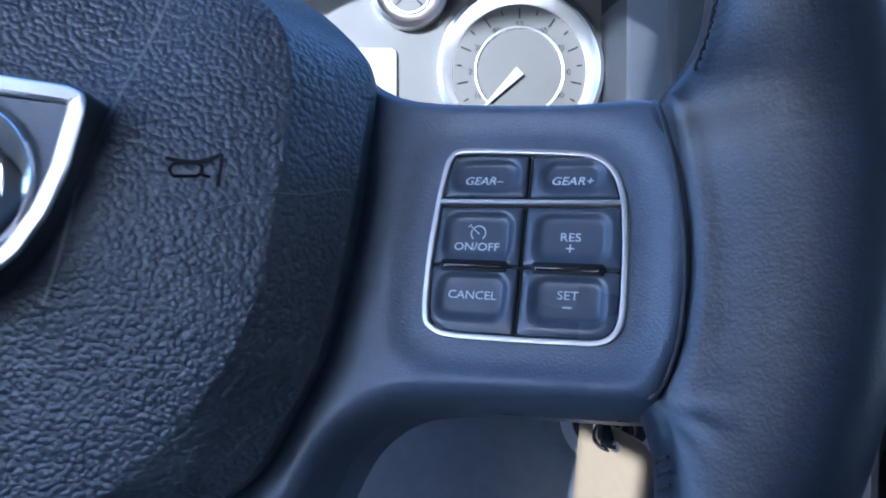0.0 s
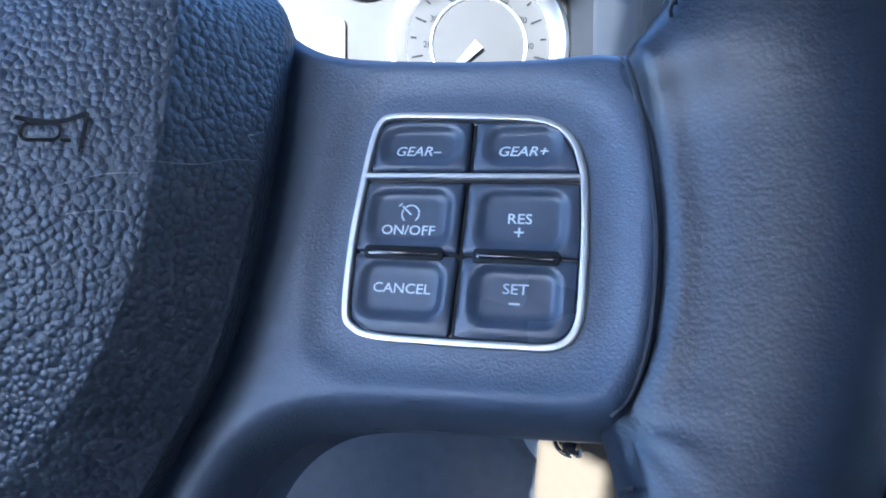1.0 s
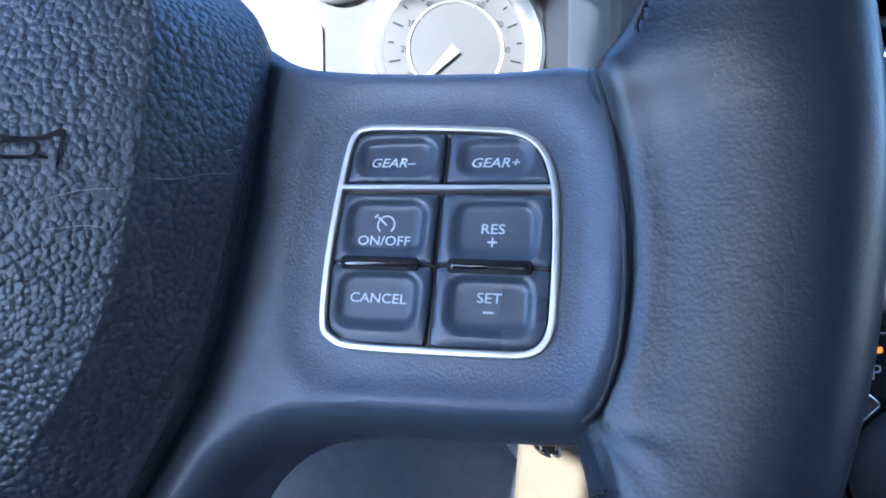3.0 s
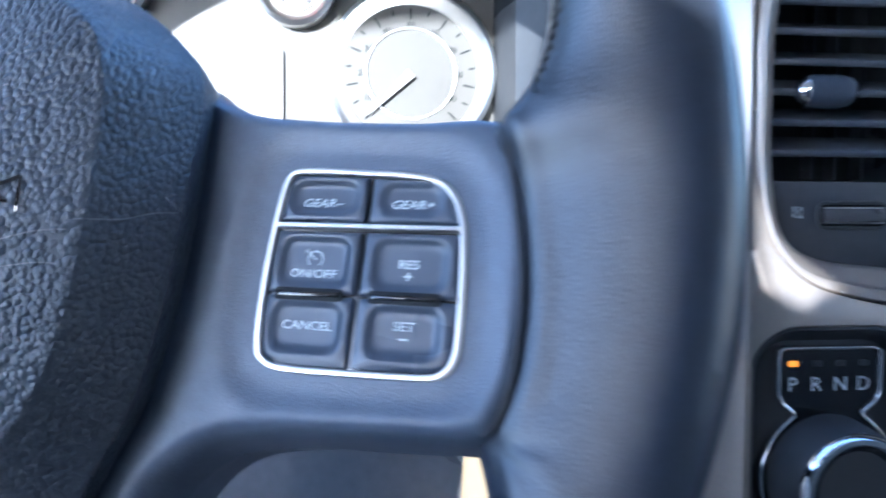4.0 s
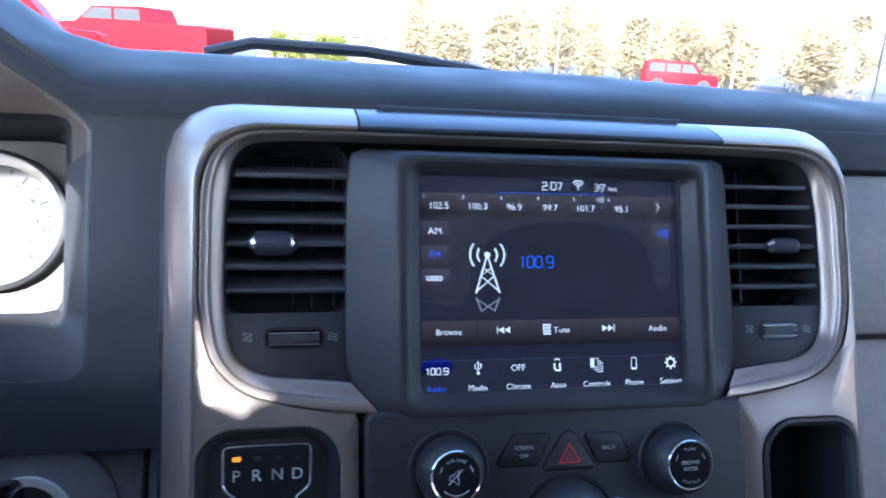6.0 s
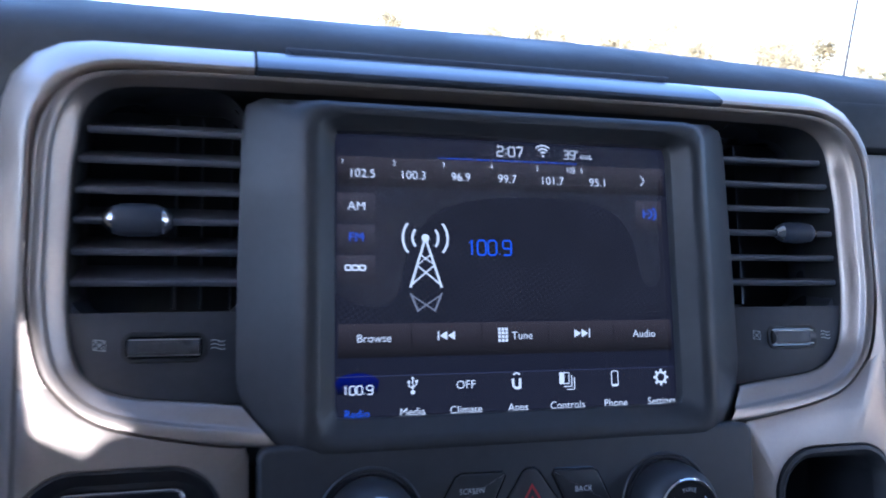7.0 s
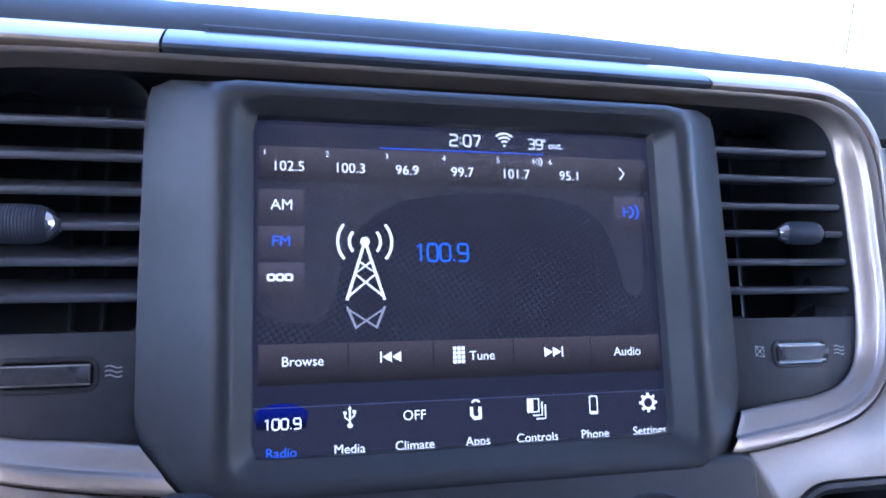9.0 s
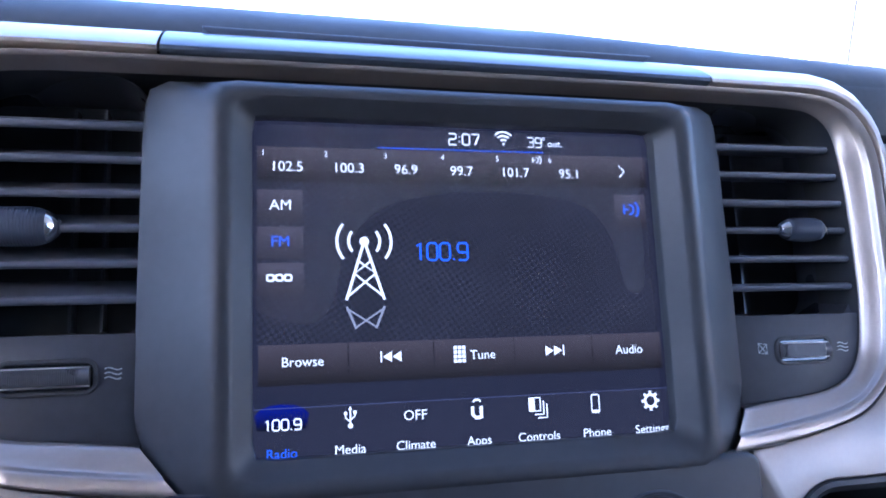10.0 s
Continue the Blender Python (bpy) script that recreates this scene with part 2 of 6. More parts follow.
def loft(loops, closed=True, cap0=False, cap1=False, bm=None):
    bm = bm or bmesh.new()
    vs = [[bm.verts.new(p) for p in loop] for loop in loops]
    n = len(loops[0])
    for r0, r1 in zip(vs, vs[1:]):
        for i in range(n if closed else n - 1):
            j = (i + 1) % n
            bm.faces.new((r0[i], r0[j], r1[j], r1[i]))
    if cap0:
        bm.faces.new(vs[0][::-1])
    if cap1:
        bm.faces.new(vs[-1])
    return bm


def mm(pts, w=None):
    return [Vector((p[0], p[1], p[2] if w is None else w)) * MM for p in pts]


def rrect(cx, cy, w, h, r, seg=6):
    out = []
    rs = r if isinstance(r, (tuple, list)) else (r, r, r, r)
    for k, (sx, sy) in enumerate(((1, 1), (-1, 1), (-1, -1), (1, -1))):
        q = rs[k]
        for i in range(seg + 1):
            a = math.pi / 2 * (k + i / seg)
            out.append((cx + sx * (w / 2 - q) + q * math.cos(a), cy + sy * (h / 2 - q) + q * math.sin(a)))
    return out


def circle(cx, cy, r, seg=40):
    return [(cx + r * math.cos(2 * math.pi * i / seg), cy + r * math.sin(2 * math.pi * i / seg)) for i in range(seg)]


def offset(pts, d, closed=True):
    """The outline moved outward by d (counter-clockwise outlines grow)."""
    n, out = len(pts), []
    for i, p in enumerate(pts):
        a = pts[i - 1] if closed or i else p
        b = pts[(i + 1) % n] if closed or i < n - 1 else p
        t = Vector((b[0] - a[0], b[1] - a[1]))
        t = t.normalized() if t.length > 1e-9 else Vector((1, 0))
        out.append((p[0] + t.y * d, p[1] - t.x * d))
    return out


def resample(pts, n, closed=True):
    P = [Vector((p[0], p[1])) for p in pts] + ([Vector((pts[0][0], pts[0][1]))] if closed else [])
    acc = [0.0]
    for a, b in zip(P, P[1:]):
        acc.append(acc[-1] + (b - a).length)
    out, k = [], 0
    for i in range(n):
        s = acc[-1] * i / (n if closed else n - 1)
        while k < len(acc) - 2 and acc[k + 1] < s:
            k += 1
        f = (s - acc[k]) / max(1e-9, acc[k + 1] - acc[k])
        q = P[k].lerp(P[k + 1], min(1, f))
        out.append((q.x, q.y))
    return out


def spline(ctrl, n=60, closed=False):
    """Catmull-Rom through the control points."""
    P = [Vector(c) for c in ctrl]
    m = len(P)
    segs = m if closed else m - 1
    out = []
    for i in range(n if closed else n):
        t = segs * i / (n if closed else n - 1)
        k = min(int(t), segs - 1)
        f = t - k
        g = (lambda j: P[j % m]) if closed else (lambda j: P[max(0, min(m - 1, j))])
        a, b, c, d = g(k - 1), g(k), g(k + 1), g(k + 2)
        out.append(0.5 * ((2 * b) + (c - a) * f + (2 * a - 5 * b + 4 * c - d) * f * f + (3 * b - a - 3 * c + d) * f ** 3))
    return out


def slab(outline, w0, w1, bev=0.8, seg=2, inset=0.0):
    """A flat piece with the outline, from w0 up to w1, its front edge rounded."""
    loops = [mm(outline, w0)]
    bev = min(bev, abs(w1 - w0) * 0.95)
    for i in range(seg + 1):
        a = math.pi / 2 * i / seg
        loops.append(mm(offset(outline, -bev * (1 - math.cos(a)) - inset * i / seg), w1 - bev * (1 - math.sin(a))))
    return loft(loops, cap0=True, cap1=True)


def frame_piece(outer, inner, w0, w1, bev=0.5, n=96):
    """A ring between two outlines, rounded on both front edges."""
    o, i = (resample(outer, n), resample(inner, n)) if len(outer) != len(inner) else (outer, inner)
    loops = [mm(o, w0), mm(o, w1 - bev), mm(offset(o, -bev * 0.35), w1 - bev * 0.35), mm(offset(o, -bev), w1),
             mm(offset(i, bev), w1), mm(offset(i, bev * 0.35), w1 - bev * 0.35), mm(i, w1 - bev), mm(i, w0)]
    bm = loft(loops + [loops[0]])
    bmesh.ops.remove_doubles(bm, verts=bm.verts, dist=1e-7)
    return bm


def turned(profile, cx, cy, seg=40, cap=True):
    """A turned piece: (radius, height) pairs about the axis through (cx, cy)."""
    loops = [mm(circle(cx, cy, r, seg), w) for r, w in profile]
    return loft(loops, cap0=cap, cap1=cap)


def tube(path, r, seg=8, closed=False, bm=None):
    P = [Vector(p) for p in path]
    n = len(P)
    loops, up = [], None
    for i, p in enumerate(P):
        a = P[i - 1] if closed or i else p
        b = P[(i + 1) % n] if closed or i < n - 1 else p
        t = (b - a).normalized()
        if up is None:
            up = t.orthogonal().normalized()
        up = (up - t * up.dot(t)).normalized()
        s = t.cross(up)
        rr = r(i / (n - 1)) if callable(r) else r
        loops.append([p + rr * (math.cos(2 * math.pi * k / seg) * up + math.sin(2 * math.pi * k / seg) * s) for k in range(seg)])
    if closed:
        loops.append(loops[0])
    bm = loft(loops, cap0=not closed, cap1=not closed, bm=bm)
    if closed:
        bmesh.ops.remove_doubles(bm, verts=bm.verts, dist=1e-6)
    return bm


def box(x0, x1, y0, y1, z0, z1, bev=0.0, bm=None):
    b = bmesh.new()
    bmesh.ops.create_cube(b, size=1)
    for v in b.verts:
        v.co = Vector((x0 if v.co.x < 0 else x1, y0 if v.co.y < 0 else y1, z0 if v.co.z < 0 else z1))
    if bev:
        bmesh.ops.bevel(b, geom=b.edges[:], offset=bev, segments=2, affect="EDGES", profile=0.6)
    if bm is None:
        return b
    me = bpy.data.meshes.new("tmp")
    b.to_mesh(me)
    b.free()
    bm.from_mesh(me)
    bpy.data.meshes.remove(me)
    return bm


def lettering(text, size, cx, cy, w, depth=0.05, shear=0.0, align="CENTER", stretch=1.0, bold=0.0):
    """Text as a thin mesh; size, place and depth in mm, centred on its own height."""
    cu = bpy.data.curves.new("text", "FONT")
    cu.body, cu.size, cu.align_x, cu.extrude, cu.shear, cu.resolution_u, cu.offset = text, 1.0, "LEFT", 0.0, shear, 3, bold
    ob = bpy.data.objects.new("text", cu)
    scene.collection.objects.link(ob)
    dg = bpy.context.evaluated_depsgraph_get()
    me = bpy.data.meshes.new_from_object(ob.evaluated_get(dg))
    bpy.data.objects.remove(ob)
    bpy.data.curves.remove(cu)
    bm = bmesh.new()
    bm.from_mesh(me)
    bpy.data.meshes.remove(me)
    xs, ys = [v.co.x for v in bm.verts], [v.co.y for v in bm.verts]
    x0, x1 = min(xs), max(xs)
    anchor = {"CENTER": (x0 + x1) / 2, "LEFT": x0, "RIGHT": x1}[align]
    mid = 0.36
    for v in bm.verts:
        v.co = Vector(((cx + (v.co.x - anchor) * size * stretch) * MM, (cy + (v.co.y - mid) * size) * MM, w * MM))
    return bm


def stroke(pts, width, w, closed=False):
    """A flat line of that width along the points, in mm."""
    L, R = offset(pts, width / 2, closed), offset(pts, -width / 2, closed)
    a, b = mm(L, w), mm(R, w)
    if closed:
        a.append(a[0].copy())
        b.append(b[0].copy())
    return loft([a, b], closed=False)


def merged(*bms):
    out = bmesh.new()
    for b in bms:
        me = bpy.data.meshes.new("tmp")
        b.to_mesh(me)
        b.free()
        out.from_mesh(me)
        bpy.data.meshes.remove(me)
    return out


arcs = lambda cx, cy, r, a0, a1, n=14: [(cx + r * math.cos(radians(a0 + (a1 - a0) * i / n)), cy + r * math.sin(radians(a0 + (a1 - a0) * i / n))) for i in range(n + 1)]

# ---- cab shell: walls that close the place, open at windows and sun cut-outs ----
def wall_with_hole(outer, hole, thick, n=72):
    """A wall in its own x, y plane with an opening; metres."""
    o = [(p[0] * 1000, p[1] * 1000) for p in outer]
    h = [(p[0] * 1000, p[1] * 1000) for p in hole]
    cx, cy = sum(p[0] for p in h) / len(h), sum(p[1] for p in h) / len(h)

    def cast(poly, a):
        d, best = Vector((math.cos(a), math.sin(a))), 0.0
        for i in range(len(poly)):
            p, q = Vector(poly[i]), Vector(poly[(i + 1) % len(poly)])
            e, r = q - p, p - Vector((cx, cy))
            den = d.x * e.y - d.y * e.x
            if abs(den) > 1e-9:
                t, s = (r.x * e.y - r.y * e.x) / den, (r.x * d.y - r.y * d.x) / den
                if t > 0 and -1e-6 <= s <= 1 + 1e-6:
                    best = max(best, t)
        return (cx + d.x * best, cy + d.y * best)

    angs = sorted({round(math.atan2(p[1] - cy, p[0] - cx), 5) for p in o + h} | {round(-math.pi + 2 * math.pi * i / n, 5) for i in range(n)})
    O, H = [cast(o, a) for a in angs], [cast(h, a) for a in angs]
    loops = [mm(O, 0), mm(O, thick * 1000), mm(H, thick * 1000), mm(H, 0), mm(O, 0)]
    bm = loft(loops)
    bmesh.ops.remove_doubles(bm, verts=bm.verts, dist=1e-6)
    return bm


SIDE = Matrix(((0, 0, 1, 0), (1, 0, 0, 0), (0, 1, 0, 0), (0, 0, 0, 1)))        # local x, y -> world y, z

kx, kz, back = SUN_TO.x / SUN_TO.y, SUN_TO.z / SUN_TO.y, -0.75
# added cut-outs in the unseen back wall shape sun patches; the last adds fill
sun_cuts = [[(-0.615, 1.300), (-0.372, 1.300), (-0.336, 1.292), (-0.330, 1.395), (-0.375, 1.404), (-0.392, 1.417), (-0.428, 1.415), (-0.458, 1.406), (-0.474, 1.436), (-0.615, 1.455)],
        [(-0.270, 1.302), (-0.258, 1.290), (-0.244, 1.283), (-0.233, 1.276), (-0.235, 1.300), (-0.247, 1.315), (-0.270, 1.316)],
        [(-0.2110, 1.291), (-0.2055, 1.276), (-0.1950, 1.2560), (-0.1800, 1.2430), (-0.158, 1.2275), (-0.1700, 1.2235), (-0.1750, 1.2170), (-0.1860, 1.2225), (-0.1960, 1.2290), (-0.2020, 1.2490), (-0.2075, 1.2750)],
        [(-0.3295, 1.152), (-0.291, 1.138), (-0.291, 1.045), (-0.3295, 1.060)]]
sun_cuts = [[(s + kx * back, h + kz * back) for s, h in g] for g in sun_cuts] + [[(0.74, 1.40), (0.97, 1.40), (0.97, 1.92), (0.74, 1.92)]]


def back_wall():
    b = bmesh.new()
    cols = sorted({-1.0, 1.0} | {round(p[0], 5) for g in sun_cuts for p in g})

    def span(x):
        for g in sun_cuts:
            zs = []
            for p, q in zip(g, g[1:] + g[:1]):
                if min(p[0], q[0]) <= x <= max(p[0], q[0]) and abs(q[0] - p[0]) > 1e-6:
                    zs.append(p[1] + (q[1] - p[1]) * (x - p[0]) / (q[0] - p[0]))
            if len(zs) > 1:
                return min(zs), max(zs)
        return None

    for x0, x1 in zip(cols, cols[1:]):
        if x1 - x0 < 1e-4:
            continue
        a, c = span(x0 + 2e-5), span(x1 - 2e-5)
        if a and c:
            quads = [((x0, 0.5), (x1, 0.5), (x1, c[0]), (x0, a[0])), ((x0, a[1]), (x1, c[1]), (x1, 2.02), (x0, 2.02))]
        else:
            quads = [((x0, 0.5), (x1, 0.5), (x1, 2.02), (x0, 2.02))]
        for q in quads:
            f0 = [b.verts.new((x, back, z)) for x, z in q]
            f1 = [b.verts.new((x, back - 0.004, z)) for x, z in q]
            b.faces.new(f0)
            b.faces.new(f1[::-1])
            for i in range(4):
                j = (i + 1) % 4
                b.faces.new((f0[i], f1[i], f1[j], f0[j]))
    return b


# unseen wall, kept dark so that glossy parts reflect less light
solo("wall_back", back_wall(), TAUPE, Matrix(), "unseen dark back wall with cut-outs that shape the sunlight", "wall", kind="structure", smooth=False)
solo("wall_left", wall_with_hole([(-0.76, 0.5), (0.62, 0.5), (0.62, 2.02), (-0.76, 2.02)], [(-0.72, 1.36), (0.50, 1.36), (0.15, 1.96), (-0.72, 1.96)], 0.04),
     HEADLINER, Matrix.Translation((-1.04, 0, 0)) @ SIDE, "driver side cab wall with an open window", "wall", kind="structure", smooth=False)
solo("wall_right", wall_with_hole([(-0.76, 0.5), (0.62, 0.5), (0.62, 2.02), (-0.76, 2.02)], [(-0.25, 1.40), (0.50, 1.40), (0.15, 1.90), (-0.25, 1.90)], 0.04),
     HEADLINER, Matrix.Translation((1.0, 0, 0)) @ SIDE, "passenger side cab wall with an open window", "wall", kind="structure", smooth=False)
solo("ceiling", box(-1.04, 1.04, -0.76, 0.10, 2.02, 2.06), HEADLINER, Matrix(), "light grey cloth headliner of the cab", "ceiling", kind="structure", smooth=False)
# unseen floor, paler than carpet to add bounce light under the dash
solo("floor", box(-1.04, 1.04, -0.76, 0.70, 0.0, 0.50), FLOOR_BOUNCE, Matrix(), "unseen cab floor, made pale to bounce light upward", "floor", kind="structure", smooth=False)
solo("bulkhead", box(-1.04, 1.04, 0.62, 0.66, 0.5, 1.36), DARK, Matrix(), "dark firewall under the windscreen", "wall", kind="structure", smooth=False)

# ---- dashboard ----
dash = thing("dashboard", DASH, "dark slate dashboard with a soft grained top pad", "dashboard")


HUBX = -0.490


def arch_v(d):
    """Height of the gauge hood's inner edge at the distance d from the wheel's middle line; metres."""
    pts = [(0.0, 0.203), (0.05, 0.198), (0.09, 0.184), (0.13, 0.160), (0.16, 0.136), (0.193, 0.1145), (0.209, 0.100), (0.23, 0.060)]
    for (d0, v0), (d1, v1) in zip(pts, pts[1:]):
        if d <= d1:
            return v0 + (v1 - v0) * (d - d0) / (d1 - d0)
    return 0.0


def dash_top():
    """The top pad: a sheet that rises from the face to a crest and falls to the windscreen, with the brow over the gauges."""
    b = bmesh.new()
    inv = DASH.inverted()
    prof = [(-0.0035, -0.0096), (0.0, 0.0), (0.0030, 0.0062), (0.0080, 0.0112), (0.016, 0.0155), (0.03, 0.0192), (0.06, 0.0232), (0.095, 0.0275), (0.12, 0.0284), (0.165, 0.0245), (0.235, 0.012), (0.335, -0.004), (0.54, -0.040)]
    rows = []
    for i in range(221):
        x = -1.0 + 2.0 * i / 220
        d = abs(x - HUBX)
        vf = max(0.118, arch_v(d) + 0.0125)
        up = vf - 0.118
        p0 = DASH @ Vector((x, vf, -0.059))
        row = []
        for dy, dz in prof:
            keep = 1.0 if dy < 0.10 else max(0.0, 1 - (dy - 0.10) / 0.30)
            soft = min(1.0, up / 0.03)
            y = 0.0958 + dy + (p0.y - 0.0958) * keep
            z = 1.3907 + dz * (1 - 0.6 * soft * keep) + (p0.z - 1.3907) * keep
            row.append(b.verts.new(inv @ Vector((x, y, z - 0.03 * max(0, x - 0.10)))))
        rows.append(row)
    for r0, r1 in zip(rows, rows[1:]):
        for k in range(len(prof) - 1):
            b.faces.new((r0[k], r1[k], r1[k + 1], r0[k + 1]))
    return b


part("top_pad", dash_top(), PAD, dash, "grained slate-grey top pad", angle=50)
# face between the gauges and the centre stack, and below the gauges
W_FACE = -60
GC = (-490.0, 30.0)


def polar_mm(poly, n=220, c=GC):
    out = []
    for i in range(n):
        a = 2 * math.pi * i / n
        d, best = Vector((math.cos(a), math.sin(a))), 0
        for p, q in zip(poly, poly[1:] + poly[:1]):
            p, q = Vector(p[:2]), Vector(q[:2])
            e, r = q - p, p - Vector(c)
            den = d.x * e.y - d.y * e.x
            if abs(den) > 1e-9:
                t, s = (r.x * e.y - r.y * e.x) / den, (r.x * d.y - r.y * d.x) / den
                if t > 0 and -1e-6 <= s <= 1 + 1e-6:
                    best = max(best, t)
        out.append((c[0] + d.x * best, c[1] + d.y * best))
    return out


arch_half = [(d * 1000, arch_v(d) * 1000) for d in (0.209, 0.193, 0.16, 0.13, 0.11, 0.09, 0.07, 0.05, 0.025, 0.0)]
corner = [(209 - 13 + 13 * math.cos(radians(a)), -42 + 13 * math.sin(radians(a))) for a in range(-90, 1, 15)]
right_side = corner + arch_half
hole = [(GC[0] + x, y) for x, y in right_side] + [(GC[0] - x, y) for x, y in right_side[::-1]]
edge_out = [(320, -98), (320, 117)] + [(max(x + 10, 0), y + 13.5) for x, y in arch_half[1:]]
rim_out = [(GC[0] + x, y) for x, y in edge_out] + [(GC[0] - x, y) for x, y in edge_out[::-1]]
Hh, Oo = polar_mm(hole), polar_mm(rim_out)
part("face_panel", loft([mm(Oo, W_FACE - 30), mm(Oo, W_FACE), mm(offset(Hh, 2.5), W_FACE), mm(offset(Hh, 0.8), W_FACE - 0.7), mm(Hh, W_FACE - 2.6), mm(Hh, W_FACE - 7)]), PAD, dash, "grained slate face panel")
lens = lambda r_, t_, b_: polar_mm(rrect(GC[0], (t_ + b_) / 2, 2 * r_, t_ - b_, (10, 10, 10, 10), 6))
rings = [mm(Hh, W_FACE - 3.5), mm(offset(Hh, -2.5), W_FACE - 4.5), mm(lens(193.5, 112, -24), W_FACE - 22), mm(lens(191, 108, -22), W_FACE - 24), mm(lens(186, 103, -15), W_FACE - 40), mm(lens(185, 102, -14.5), W_FACE - 60)]
upper = [i for i, p in enumerate(Hh) if p[1] > 84]
turn = next(k for k in range(len(upper)) if upper[k] - upper[k - 1] != 1 and k) if upper[-1] - upper[0] + 1 != len(upper) else 0
upper = upper[turn:] + upper[:turn]
under = [(upper[-1] + k) % len(Hh) for k in range(len(Hh) - len(upper) + 2)]
# upper rings coloured near-black as the shadow band behind the hood lip
part("throat_shade", loft([[r[i] for i in upper] for r in rings[2:]], closed=False), SHROUD, dash, "throat behind the hood, coloured near-black for its shadow", angle=30)
part("gauge_surround", loft([[r[i] for i in upper] for r in rings[:3]], closed=False), HOOD, dash, "smooth taupe gauge hood", angle=30)
part("gauge_sill", loft([[r[i] for i in under] for r in rings], closed=False), BEZEL, dash, "smooth dark surround beside and below the gauges", angle=30)


def knee(u0, u1):
    """A panel below the gauges that leans out towards the knees."""
    b = slab([(u1, -100), (u0, -100), (u0, -330), (u1, -330)], W_FACE - 60, W_FACE - 14, 4)
    for v in b.verts:
        if v.co.z > (W_FACE - 40) * MM:
            v.co.z += 0.20 * (-0.100 - v.co.y)
    return b


part("lower_panel", knee(-800, -247), KNEE_LIT, dash)
part("knee_filler", knee(-245, -200), KNEE_LIT, dash)
part("pad_skirt", slab([(228, 118), (-172, 118), (-172, 100), (228, 100)], -90, -60, 2), PAD, dash)
part("passenger_pad", slab([(900, 85), (226, 85), (226, -40), (900, -40)], -140, -60, 6), PANEL_GREY, dash, "light grey passenger side panel")
part("passenger_upper", slab([(900, 118), (226, 118), (226, 86.5), (900, 86.5)], -140, -57, 4), PAD, dash)
part("passenger_lower", slab([(900, -42), (226, -42), (226, -330), (900, -330)], -150, -68, 8), PANEL_GREY, dash)
part("stack_core", slab(rrect(0, -120, 462, 460, 20), -140, -55, 3), DARK, dash)

# ---- silver surround of the centre stack ----
surround = thing("silver_trim", DASH, "satin silver surround framing the vents and screen", "trim")


def half_arch():
    g = [(-211, -260), (-211, -200), (-211, -120), (-211, -60), (-211, 0), (-211, 40)]
    for i in range(9):
        a = math.pi - math.pi / 2 * i / 8
        g.append((-176 + 35 * math.cos(a), 55 + 35 * math.sin(a)))
    return g


left = half_arch()
G = left + [(-125, 90.2), (-60, 90.5), (0, 90.6), (60, 90.5), (125, 90.2)] + [(-x, y) for x, y in left[::-1]]
G = resample(G, 150, closed=False)
prof = [(-1.0, -14), (0.0, -4.6), (0.7, -3.3), (2.2, -3.1), (4.4, -5.0), (8.4, -10.2), (13, -16.8), (17.4, -24.6), (20.8, -33), (22.4, -43), (23, -62)]


def grown(d):
    """The arch line moved outward by d, further out at the two corners, which are cut off flat."""
    out = []
    for p, q in zip(G, offset(G, -1.0, False)):
        nx, ny = q[0] - p[0], q[1] - p[1]
        k = d * (1 + 0.40 * (2 * nx * ny) ** 2)
        out.append((p[0] + nx * k, p[1] + ny * k))
    return out


def arch_strip(i0, i1, extra=0.0):
    return loft([mm(grown(d)[i0:i1], w + extra) for d, w in prof], closed=False)


def lid_strip(i0, i1):
    """The lid between the arches, with an open joint at each end."""
    loops = [mm(grown(d)[i0:i1], w + 0.6) for d, w in prof]
    for row in loops:
        row[0] = row[0].lerp(row[1], 0.18)
        row[-1] = row[-1].lerp(row[-2], 0.18)
    return loft(loops, closed=False)


# flat dark strip in place of the groove round the trim and its shade
part("trim_shade_strip", loft([mm(grown(d), w) for d, w in ((22.0, -57.5), (24.5, -58.2), (27.0, -58.6), (27.6, -62))], closed=False), VENT, surround, "dark strip for the shaded groove round the trim")
caps = [i for i, p in enumerate(G) if abs(p[0]) < 123 and p[1] > 0]
c0, c1 = caps[0], caps[-1]
part("left_arch", arch_strip(0, c0 + 1), SILVER, surround)
part("right_arch", arch_strip(c1, len(G)), SILVER, surround)
part("centre_cap", lid_strip(c0, c1 + 1), CAP, surround, "dark slate lid over the screen")

I_left = [(-125, -58), (-137, -56.4), (-151, -55), (-168, -53.2), (-181, -49.5), (-189.5, -43), (-194.5, -31), (-197, -8), (-197, 20), (-196, 50), (-192, 67), (-182, 77.5), (-166, 80.6), (-126, 81.6), (-60, 82.0), (0, 82.1)]
G_left = [(-108, -77), (-125, -75.8), (-146, -73), (-166, -69), (-182, -64), (-195, -54.5), (-205.5, -39.5), (-211, -10), (-211, 20), (-210.5, 55), (-204, 75.5), (-192, 85.6), (-172, 89.4), (-126, 90.2), (-60, 90.5), (0, 90.6)]
Ic = [(p.x, p.y) for p in spline([Vector((*p, 0)) for p in I_left], 90)]
Gc = [(p.x, p.y) for p in spline([Vector((*p, 0)) for p in G_left], 90)]
Ic += [(-x, y) for x, y in Ic[:-1][::-1]]
Gc += [(-x, y) for x, y in Gc[:-1][::-1]]


